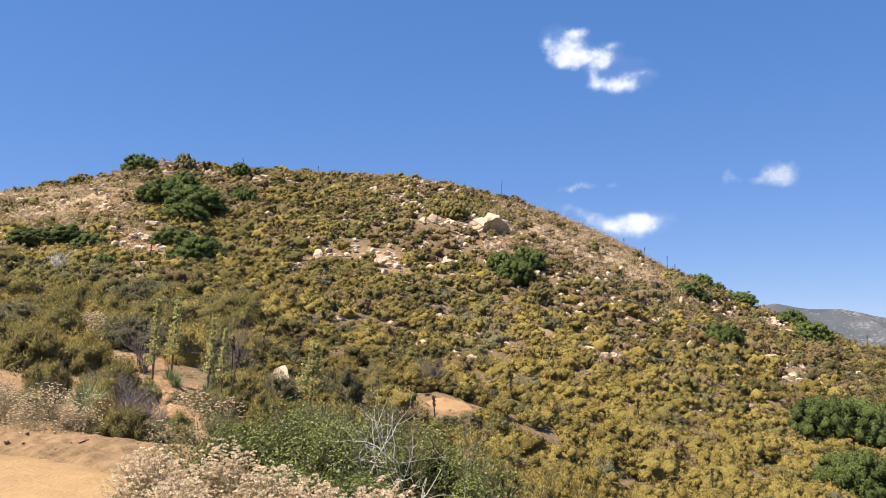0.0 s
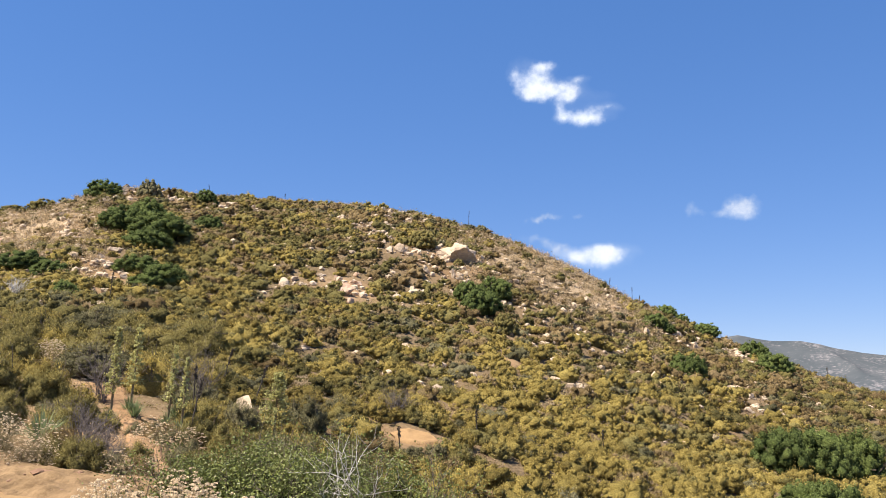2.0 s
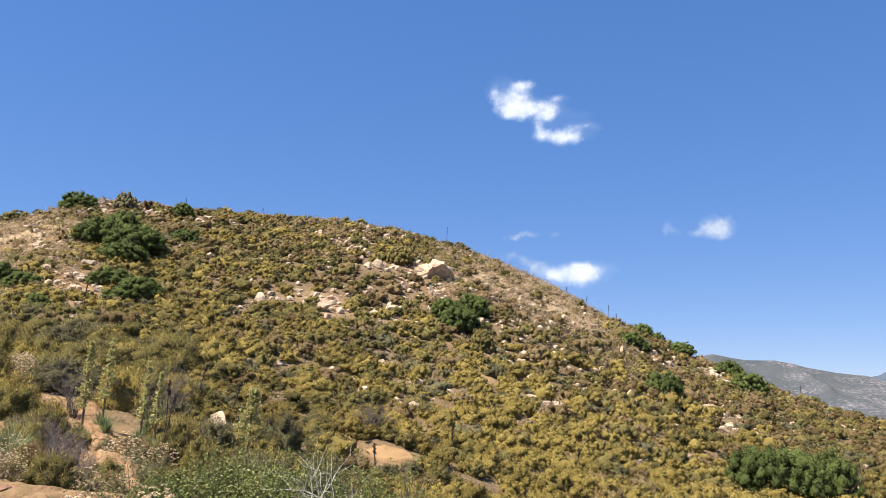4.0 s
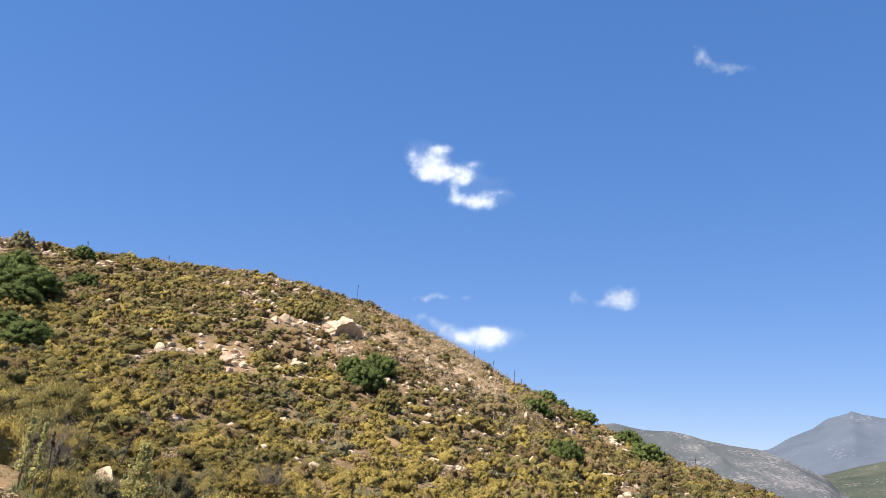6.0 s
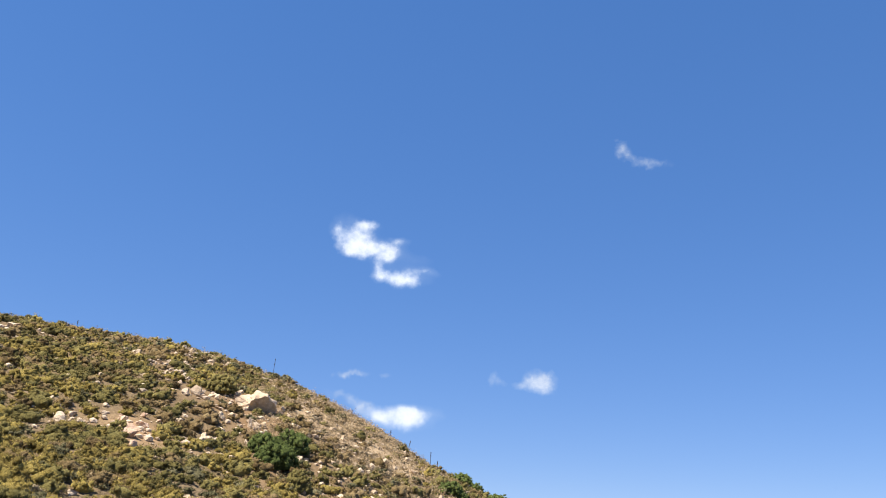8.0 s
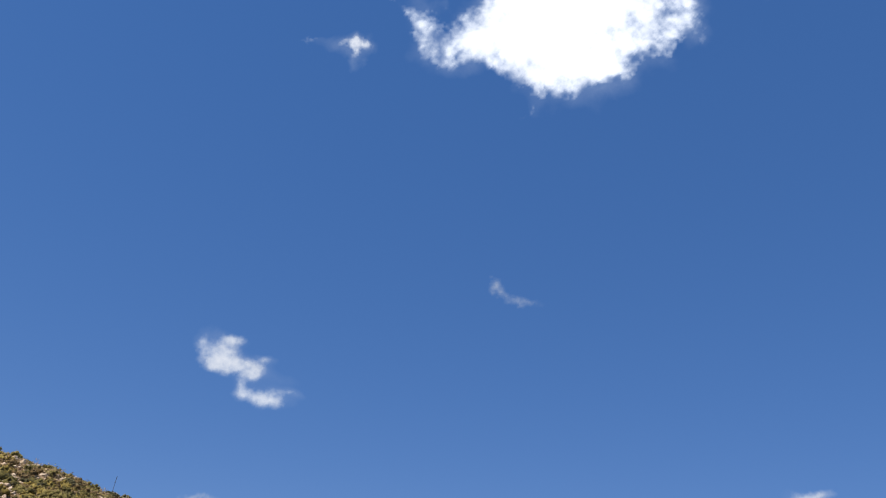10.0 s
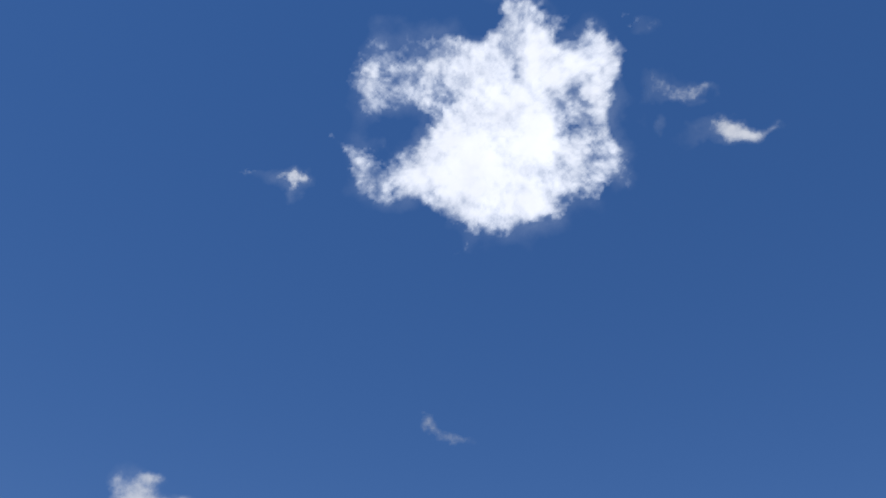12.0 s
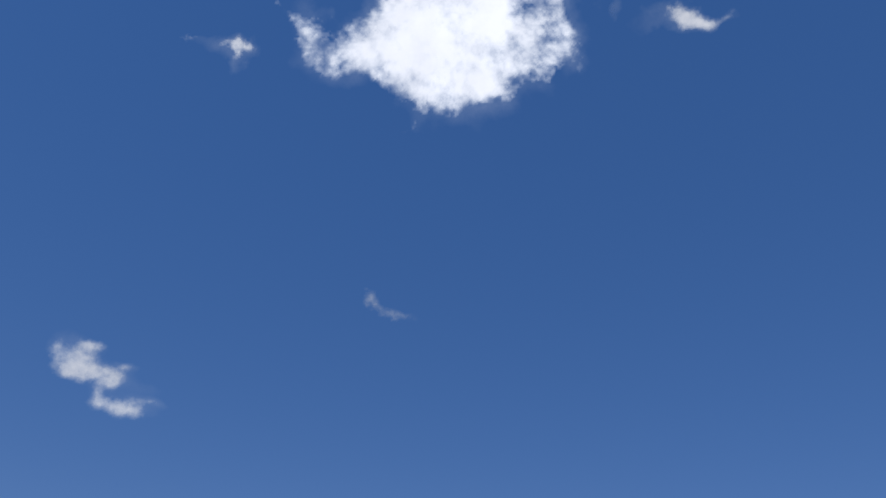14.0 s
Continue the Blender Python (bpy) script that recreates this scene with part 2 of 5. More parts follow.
def lattice(ix, iy, seed):
    """A repeatable random number from 0 to 1 for each whole pair."""
    n = (ix.astype(np.int64) * 374761393 + iy.astype(np.int64) * 668265263 + seed * 1442695041) & 0x7FFFFFFF
    n = ((n ^ (n >> 13)) * 1274126177) & 0x7FFFFFFF
    n = ((n ^ (n >> 15)) * 2246822519) & 0x7FFFFFFF
    return ((n ^ (n >> 16)) & 0xFFFFFF) / float(0xFFFFFF)


def vnoise(x, y, seed=0):
    """Smooth value noise from 0 to 1 on arrays."""
    x, y = np.asarray(x, float), np.asarray(y, float)
    ix, iy = np.floor(x), np.floor(y)
    fx, fy = x - ix, y - iy
    fx, fy = fx * fx * fx * (fx * (fx * 6 - 15) + 10), fy * fy * fy * (fy * (fy * 6 - 15) + 10)
    a, b = lattice(ix, iy, seed), lattice(ix + 1, iy, seed)
    c, d = lattice(ix, iy + 1, seed), lattice(ix + 1, iy + 1, seed)
    return (a + (b - a) * fx) * (1 - fy) + (c + (d - c) * fx) * fy


def fbm(x, y, octaves=4, seed=0, gain=0.5):
    total, amp, norm = 0.0, 1.0, 0.0
    x, y = np.asarray(x, float), np.asarray(y, float)
    for k in range(octaves):
        total = total + amp * vnoise(x, y, seed + 17 * k)
        norm, amp, x, y = norm + amp, amp * gain, 2.03 * x + 11.3, 2.03 * y + 5.7
    return total / norm


def road_gap(x, y):
    """The way across from the middle line of the dirt road."""
    x, y = np.asarray(x, float), np.asarray(y, float)
    best = np.full(x.shape, 1e9)
    for k in range(len(ROAD_X) - 1):
        ax, ay, bx, by = ROAD_X[k], ROAD_Y[k], ROAD_X[k + 1], ROAD_Y[k + 1]
        dx, dy = bx - ax, by - ay
        s = np.clip(((x - ax) * dx + (y - ay) * dy) / (dx * dx + dy * dy), 0, 1)
        half = ROAD_HALF[k] + s * (ROAD_HALF[k + 1] - ROAD_HALF[k])
        best = np.minimum(best, np.hypot(x - ax - s * dx, y - ay - s * dy) - half + 2.1)
    return best


def height(x, y, rough=True):
    """The ground's height above the spot where the camera stands."""
    x, y = np.asarray(x, float), np.asarray(y, float)
    r, az = np.hypot(x, y), np.degrees(np.arctan2(x, y))
    away = np.interp(az, BEARING, CREST_AWAY)
    top = EYE + away * np.tan(np.radians(np.interp(az, CREST_BEARING, CREST_RISE)))
    h13, h30 = np.interp(az, BEARING, LEVEL_13), np.interp(az, BEARING, LEVEL_30)
    s13, s30 = (h30 / 30), (top - h30) / (away - 30) * 0.55
    u = np.clip(r / 13, 0, 1)
    near = h13 * (3 * u**2 - 2 * u**3) + s13 * 13 * (u**3 - u**2)
    v = np.clip((r - 13) / 17, 0, 1)
    mid = (2 * v**3 - 3 * v**2 + 1) * h13 + (v**3 - 2 * v**2 + v) * 17 * s13 + (3 * v**2 - 2 * v**3) * h30 + (v**3 - v**2) * 17 * s30
    w = np.clip((r - 30) / (away - 30), 0, 1)
    hill = h30 + (top - h30) * (0.55 * w + 0.9 * w**2 - 0.45 * w**3)
    z = np.where(r < 13, near, np.where(r < 30, mid, hill))
    d = np.maximum(r - away, 0)
    z = z - 0.42 * (np.sqrt(d * d + 196) - 14)
    z = np.where(z < -40, -40 - 25 * np.tanh((-40 - z) / 25), z)
    if rough:
        bump = (fbm(x / 9, y / 9, 4, 3) - 0.5) * 1.5 * np.clip((r - 14) / 25, 0, 1) * np.clip((away - r) / 18, 0.25, 1)
        gully = -np.abs(fbm(x / 26 + 3, y / 60, 3, 9) - 0.5) * 2.2 * np.clip((r - 32) / 20, 0, 1) * np.clip((away - 8 - r) / 30, 0, 1)
        fine = (fbm(x / 1.1, y / 1.1, 3, 5) - 0.5) * 0.22
        g = road_gap(x, y)
        flat = np.clip((g - 2.0) / 1.6, 0, 1)
        z = z + (bump + gully) + fine * (0.15 + 0.85 * flat)
        z = z + 0.08 * np.exp(-(((g - 2.9) / 0.6) ** 2)) * np.clip((-x - 2) / 4, 0, 1)
        z = z - 0.1 * np.clip((2.2 - g) / 0.5, 0, 1)
        z = z - 0.12 * np.exp(-((x - 0.0) / 1.1) ** 2 - ((y - 32.4) / 0.9) ** 2)
    return z


# ---- making meshes ----
rng = np.random.default_rng(7)


def raw_mesh(name, verts, faces, material, smooth=False, inner=0, second=None):
    """A mesh from arrays; faces all with as many corners."""
    verts, faces = np.asarray(verts, np.float32), np.asarray(faces, np.int32)
    mesh = bpy.data.meshes.new(name)
    n, k = faces.shape
    mesh.vertices.add(len(verts))
    mesh.vertices.foreach_set("co", verts.ravel())
    mesh.loops.add(n * k)
    mesh.loops.foreach_set("vertex_index", faces.ravel())
    mesh.polygons.add(n)
    mesh.polygons.foreach_set("loop_start", np.arange(0, n * k, k, dtype=np.int32))
    mesh.polygons.foreach_set("use_smooth", np.full(n, smooth))
    mesh.update(calc_edges=True)
    mesh.materials.append(material)
    if inner:
        mesh.materials.append(second)
        mesh.polygons.foreach_set("material_index", np.concatenate((np.zeros(n - inner, np.int32), np.ones(inner, np.int32))))
    return mesh


def soft_normals(mesh, normals):
    """Leaves shaded as one rounded bough."""
    mesh.polygons.foreach_set("use_smooth", np.full(len(mesh.polygons), True))
    mesh.attributes.new("custom_normal", 'FLOAT_VECTOR', 'POINT').data.foreach_set("vector", np.asarray(normals, np.float32).ravel())
    mesh.update()


def point_values(mesh, name, values):
    mesh.attributes.new(name, 'FLOAT', 'POINT').data.foreach_set("value", np.asarray(values, np.float32))


def under(name, mesh, parent, label=""):
    """A mesh as a part of its thing."""
    ob = new(name, mesh)
    ob.parent = parent
    return tagged(ob, label)


def unit(v):
    return v / np.maximum(np.linalg.norm(v, axis=-1, keepdims=True), 1e-9)


def leaf_fan(centres, facing, size, long=1.0, spread=0.55):
    """One small triangle at each centre, more or less square to facing."""
    n = len(centres)
    normal = unit(facing + spread * rng.normal(size=(n, 3)))
    a = unit(np.cross(normal, rng.normal(size=(n, 3))))
    b = np.cross(normal, a)
    size = np.broadcast_to(np.asarray(size, float), (n,))[:, None] * rng.uniform(0.6, 1.35, (n, 1))
    verts = np.stack((centres + a * size * long, centres - a * size * 0.5 * long + b * size * 0.75, centres - a * size * 0.5 * long - b * size * 0.75), 1)
    return verts.reshape(-1, 3), np.arange(3 * n).reshape(-1, 3)


def leaf_blades(centres, facing, size, long=1.7, spread=0.6):
    """One small four-cornered leaf at each centre."""
    n = len(centres)
    normal = unit(facing + spread * rng.normal(size=(n, 3)))
    a = unit(np.cross(normal, rng.normal(size=(n, 3))))
    b = np.cross(normal, a)
    size = np.broadcast_to(np.asarray(size, float), (n,))[:, None] * rng.uniform(0.6, 1.3, (n, 1))
    lift = normal * size * 0.15
    verts = np.stack((centres - a * size * long * 0.5, centres + b * size * 0.4 + lift, centres + a * size * long * 0.5, centres - b * size * 0.4 + lift), 1)
    return verts.reshape(-1, 3), np.arange(4 * n).reshape(-1, 4)


def sprigs(centres, grow, size, long=3.0, spread=0.45):
    """One slim upward sprig at each centre, along the way the plant grows there."""
    n = len(centres)
    a = unit(grow + spread * rng.normal(size=(n, 3)))
    b = unit(np.cross(a, rng.normal(size=(n, 3))))
    size = np.broadcast_to(np.asarray(size, float), (n,))[:, None] * rng.uniform(0.6, 1.35, (n, 1))
    verts = np.stack((centres + a * size * long * 0.55, centres - a * size * long * 0.45 + b * size * 0.5, centres - a * size * long * 0.45 - b * size * 0.5), 1)
    return verts.reshape(-1, 3), np.arange(3 * n).reshape(-1, 3)


def sphere_ways(n):
    return unit(rng.normal(size=(n, 3)))


def lumpy(ways, lumps, deep):
    """How far out a clump of rounded boughs reaches along each way: ways (n, c, 3), lumps (n, k, 3)."""
    near = np.einsum("nci,nki->nck", ways, lumps).max(2)
    return 1 - deep + deep * np.clip((near - 0.55) / 0.4, 0, 1) ** 0.7


def dome_ways(n, count):
    ways = sphere_ways(n * count).reshape(n, count, 3)
    ways[..., 2] = np.where(ways[..., 2] < -0.12, -ways[..., 2], ways[..., 2])
    return ways


def lump_ways(n, k):
    """Ways spread evenly over a dome, turned and shaken for each plant."""
    up = 0.02 + 0.96 * (np.arange(k)[::-1] + 0.5) / k
    turn = 2.39996 * np.arange(k) + rng.uniform(0, 6.283, (n, 1))
    flat = np.sqrt(1 - up * up)
    lumps = np.stack((flat * np.cos(turn), flat * np.sin(turn), np.broadcast_to(up, (n, k))), -1) + rng.normal(0, 0.7 / k ** 0.5, (n, k, 3))
    lumps[..., 2] = np.abs(lumps[..., 2]) * 0.95
    return unit(lumps)


LOBE_WAYS = np.array([(0, 0, 1.0)] + [(math.cos(e) * math.cos(a), math.cos(e) * math.sin(a), math.sin(e)) for e, off in ((0.5, 0.0), (-0.45, 0.628)) for a in (off + 1.2566 * k for k in range(5))])
LOBE_FACES = np.array([(0, 1 + k, 1 + (k + 1) % 5) for k in range(5)] + [(1 + k, 6 + k, 1 + (k + 1) % 5) for k in range(5)] + [(1 + (k + 1) % 5, 6 + k, 6 + (k + 1) % 5) for k in range(5)])


def clumps(where, wide, tall, count, leaf, boughs, core=0.85, long=1.0, spread=0.5, rough=0.12, needle=False, tuck=0.0, puff=0.36):
    """Shrubs that sit on the ground, each a heap of rounded boughs: an inner mass to each bough and small leaves standing out of it.
    where (n, 3); wide, tall, leaf (n,). Gives vertices, triangles, the number of leaf and of inner vertices of each shrub, normals and bough tints."""
    n = len(where)
    half = np.stack((wide / 2, wide / 2, tall), 1)[:, None, :]
    lumps = lump_ways(n, boughs)
    fat = puff * rng.uniform(0.55, 1.3, (n, boughs))
    reach = (1.02 - fat) * rng.uniform(0.84, 1.06, (n, boughs))
    hue = rng.normal(0, 0.16, (n, boughs))
    pick = rng.integers(0, boughs, (n, count))
    middle = np.take_along_axis(lumps * reach[..., None], pick[..., None], 1)
    facing = unit(sphere_ways(n * count).reshape(n, count, 3) + 0.6 * middle + np.array((0, 0, 0.2)))
    spot = middle + facing * np.take_along_axis(fat, pick, 1)[..., None] * rng.uniform(0.75, 1.3, (n, count, 1))
    spot[..., 2] = np.maximum(spot[..., 2], 0.03)
    pts = where[:, None, :] + spot * half * tucked(middle, tuck)
    if needle:
        v, f = sprigs(pts.reshape(-1, 3), (facing * np.array((0.8, 0.8, 0.5)) + np.array((0, 0, 0.65))).reshape(-1, 3), np.repeat(leaf, count), long, spread)
    else:
        v, f = leaf_fan(pts.reshape(-1, 3), facing.reshape(-1, 3), np.repeat(leaf, count), long, spread)
    shade = np.repeat(np.take_along_axis(hue, pick, 1).ravel() + rng.normal(0, 0.1, n * count), 3)
    turned = unit(np.repeat(facing.reshape(-1, 3), 3, 0) + rough * np.repeat(rng.normal(size=(n * count, 3)), 3, 0))
    if not core:
        return v, f, (3 * count, 0), turned, shade
    ball = LOBE_WAYS * rng.uniform(0.65, 1.25, (n, boughs, len(LOBE_WAYS), 1))
    body = (lumps * reach[..., None])[:, :, None, :] + ball * (core * fat)[:, :, None, None]
    body[:, 0] = LOBE_WAYS * np.array((0.62, 0.62, 0.55)) + np.array((0, 0, 0.15))
    body = where[:, None, None, :] + body * half[:, :, None, :] * tucked(lumps, tuck)[:, :, None, :]
    cf = (LOBE_FACES[None] + (np.arange(n * boughs) * len(LOBE_WAYS))[:, None, None]).reshape(-1, 3)
    face = np.broadcast_to(unit(LOBE_WAYS + np.array((0, 0, 0.1))), (n * boughs, *LOBE_WAYS.shape)).reshape(-1, 3)
    each = boughs * len(LOBE_WAYS)
    return np.concatenate((v, body.reshape(-1, 3))), np.concatenate((f, cf + len(v))), (3 * count, each), np.concatenate((turned, face)), np.concatenate((shade, np.repeat(hue.ravel(), len(LOBE_WAYS))))


def tucked(ways, tuck):
    """Shrubs narrow towards the ground, where the stems stand."""
    low = 1 - tuck * np.clip(1 - (ways[..., 2] + 0.12) / 0.55, 0, 1)
    return np.stack((low, low, np.ones_like(low)), -1)


def limb_mesh(name, paths, material, sides=5):
    """Tapered, bent limbs, each a row of (place, radius)."""
    verts, faces = [], []
    for path in paths:
        base = len(verts)
        for k, (p, r) in enumerate(path):
            q = path[min(k + 1, len(path) - 1)][0] if k < len(path) - 1 else p
            o = path[max(k - 1, 0)][0] if k == len(path) - 1 else p
            way = np.asarray(q, float) - np.asarray(o, float)
            way = way / max(np.linalg.norm(way), 1e-9)
            a = np.cross(way, (0.31, 0.77, 0.55))
            a = a / max(np.linalg.norm(a), 1e-9)
            b = np.cross(way, a)
            for s in range(sides):
                t = 2 * math.pi * s / sides
                verts.append(np.asarray(p) + r * (math.cos(t) * a + math.sin(t) * b))
        for k in range(len(path) - 1):
            for s in range(sides):
                i, j = base + k * sides + s, base + k * sides + (s + 1) % sides
                faces.append((i, j, j + sides, i + sides))
    return raw_mesh(name, np.array(verts), np.array(faces), material, True)


def branch_paths(start, way, length, radius, depth, out, forks=3, bend=0.35):
    """A limb that wanders and forks."""
    p, d = np.asarray(start, float), unit(np.asarray(way, float))
    path, steps = [(p.copy(), radius)], 4
    for k in range(steps):
        d = unit(d + bend * rng.normal(size=3) * 0.5 + np.array((0, 0, 0.06)))
        p = p + d * length / steps
        path.append((p.copy(), radius * (1 - 0.6 * (k + 1) / steps)))
        if depth > 0 and k >= 1:
            for _ in range(forks - 1 if k < steps - 1 else forks):
                if rng.uniform() < 0.7:
                    branch_paths(p, d + 0.8 * rng.normal(size=3) + np.array((0, 0, 0.25)), length * rng.uniform(0.45, 0.7), radius * 0.45, depth - 1, out, forks, bend)
    out.append(path)
    return out


def ground_at(x, y):
    return float(height(np.array([x]), np.array([y]))[0])


def at_crest(bearing, back=1.5):
    r = float(np.interp(bearing, BEARING, CREST_AWAY)) - back
    return r * math.sin(radians(bearing)), r * math.cos(radians(bearing))


# ---- the ground: one sheet to the horizon ----
def spread_axis(lo, hi, step, far):
    mid = list(np.arange(lo, hi + step / 2, step))
    s, a, b = step, lo, hi
    head, tail = [], []
    while a > -far or b < far:
        s *= 1.25
        a, b = max(a - s, -far), min(b + s, far)
        head.insert(0, a), tail.append(b)
    head = sorted(set(head))
    tail = sorted(set(tail))
    return np.array(head + mid + tail)


def straw_at(x, y):
    """How far dry grass covers the soil: on the shoulders of the hill."""
    r, az = np.hypot(x, y), np.degrees(np.arctan2(x, y))
    away = np.interp(az, BEARING, CREST_AWAY)
    a = np.clip((r - away + 42) / 22, 0, 1) * np.clip((-az - 20) / 4, 0, 1)
    b = np.clip((r - away + 30) / 14, 0, 1) * np.clip((az - 4) / 3, 0, 1) * np.clip((17 - az) / 4, 0, 1)
    c = np.clip((r - away + 4) / 3, 0, 1) * np.clip((az + 22) / 4, 0, 1) * np.clip((14 - az) / 4, 0, 1)
    return np.clip(np.maximum(np.maximum(a, b), c) * (0.55 + 0.9 * fbm(x / 5, y / 5, 3, 21)), 0, 1)


def rocky(x, y):
    """Where stones lie: upper slope, in patches."""
    r, az = np.hypot(x, y), np.degrees(np.arctan2(x, y))
    p = np.clip((fbm(x / 11, y / 11, 3, 61) - 0.53) * 4, 0, 0.6)
    p = np.maximum(p, np.exp(-((x - 4) / 7) ** 2 - ((y - 84) / 9) ** 2))
    p = np.maximum(p, np.exp(-((x + 4) / 5) ** 2 - ((y - 66) / 4) ** 2))
    p = np.maximum(p, 0.55 * np.exp(-((x + 30) / 4) ** 2 - ((y - 79) / 9) ** 2))
    p = np.maximum(p, 0.8 * np.exp(-((x + 29) / 8) ** 2 - ((y - 96) / 4) ** 2))
    p = np.maximum(p, np.exp(-((x + 21.5) / 3) ** 2 - ((y - 58.5) / 4.5) ** 2))
    p = np.maximum(p, 0.8 * np.exp(-((x - 21) / 5) ** 2 - ((y - 88) / 6) ** 2))
    p = np.maximum(p, 0.7 * np.exp(-((x + 4) / 3) ** 2 - ((y - 92) / 8) ** 2))
    p = np.maximum(p, 0.8 * np.exp(-((az + 2) / 3) ** 2 - ((r - 105) / 6) ** 2))
    return p


def bare(x, y):
    """How open the ground is: worn spots, the road and its banks, the dry shoulders."""
    p = np.clip((road_gap(x, y) - 2.7) / 0.8, 0, 1)
    for bx, by, sx, sy, deep in ((-0.2, 32.5, 1.3, 0.8, 1.0), (-4.8, 15.6, 0.9, 1.9, 1.0), (-5.8, 18.8, 0.8, 1.8, 1.0), (-6.9, 22.2, 0.8, 1.8, 1.0), (-8.2, 25.4, 0.8, 1.6, 1.0), (-11.7, 30.4, 1.2, 1.0, 1.0),
                                 (-10.0, 28.0, 0.8, 0.9, 1.0), (-4.9, 34.5, 0.8, 0.8, 1.0), (-22.8, 48.4, 0.9, 1.2, 1.0), (-14.0, 32.6, 0.8, 1.0, 1.0), (6.7, 54.4, 0.8, 1.6, 1.0), (7.3, 61.0, 0.8, 1.4, 0.8),
                                 (3.3, 56.0, 0.9, 0.8, 0.9), (5.1, 67.0, 0.8, 4.5, 0.85), (-21.8, 59.0, 2.4, 3.0, 0.9), (-19.4, 53.0, 1.6, 2.6, 0.8), (-4.6, 66.5, 2.2, 3.6, 0.8), (20.1, 52.9, 1.0, 1.0, 0.8), (19.4, 44.2, 0.9, 0.7, 0.9),
                                 (4.5, 81, 3.5, 5.0, 0.6), (-31.5, 79, 4, 7, 0.5), (-36, 74, 5, 5, 0.35), (-7, 15.5, 2.6, 2.0, 0.8), (-1.5, 12, 3.5, 3, 0.9)):
        p = p * (1 - deep * np.exp(-(((x - bx) / sx) ** 2) - ((y - by) / sy) ** 2))
    return p * (1 - 0.45 * straw_at(x, y)) * (1 - 0.42 * rocky(x, y))


xs, ys = spread_axis(-75, 90, 0.85, 4800), spread_axis(-14, 122, 0.85, 4800)
gx, gy = np.meshgrid(xs, ys)
gz = height(gx, gy)
nx, ny = len(xs), len(ys)
idx = np.arange(nx * ny).reshape(ny, nx)
quads = np.stack((idx[:-1, :-1], idx[:-1, 1:], idx[1:, 1:], idx[1:, :-1]), -1).reshape(-1, 4)
ground_mesh = raw_mesh("ground", np.stack((gx, gy, gz), -1).reshape(-1, 3), quads, M_SOIL, True)
point_values(ground_mesh, "straw", straw_at(gx, gy).ravel())
point_values(ground_mesh, "litter", np.clip((np.hypot(gx, gy) - 24) / 6, 0, 1).ravel() * np.clip(1.25 * bare(gx, gy) - 0.15, 0, 1).ravel())
point_values(ground_mesh, "brushy", np.clip((np.hypot(gx, gy) - 120) / 60, 0, 1).ravel())
ground = tagged(new("ground", ground_mesh), "dry tan hillside soil with grit and dead grass", "ground", kind="structure")


# ---- the dirt road and the worn patch of the trail ----
def ribbon(name, px, py, half, lift, material, label):
    t = np.linspace(0, len(px) - 1, 420)
    k = np.arange(len(px))
    cx, cy = np.interp(t, k, px), np.interp(t, k, py)
    for _ in range(60):
        cx[1:-1], cy[1:-1] = (cx[:-2] + 2 * cx[1:-1] + cx[2:]) / 4, (cy[:-2] + 2 * cy[1:-1] + cy[2:]) / 4
    dx, dy = np.gradient(cx), np.gradient(cy)
    n = np.hypot(dx, dy)
    nxs, nys = -dy / n, dx / n
    across = np.linspace(-1, 1, 15)
    wob = np.interp(t, k, half) * (1 + 0.2 * (fbm(t * 3.0, t * 0 + 3, 5, 8, 0.65) - 0.5))
    vx = cx[:, None] + nxs[:, None] * across * wob[:, None]
    vy = cy[:, None] + nys[:, None] * across * wob[:, None]
    vz = height(vx, vy) + lift * (1 - np.abs(across) ** 6) - 0.08 * np.abs(across) ** 8
    vz = vz - 0.035 * np.exp(-(((np.abs(across) - 0.45) / 0.13) ** 2))
    ids = np.arange(vx.size).reshape(vx.shape)
    q = np.stack((ids[:-1, :-1], ids[:-1, 1:], ids[1:, 1:], ids[1:, :-1]), -1).reshape(-1, 4)
    return tagged(new(name, raw_mesh(name, np.stack((vx, vy, vz), -1).reshape(-1, 3), q, material, True)), label, name, kind="structure")


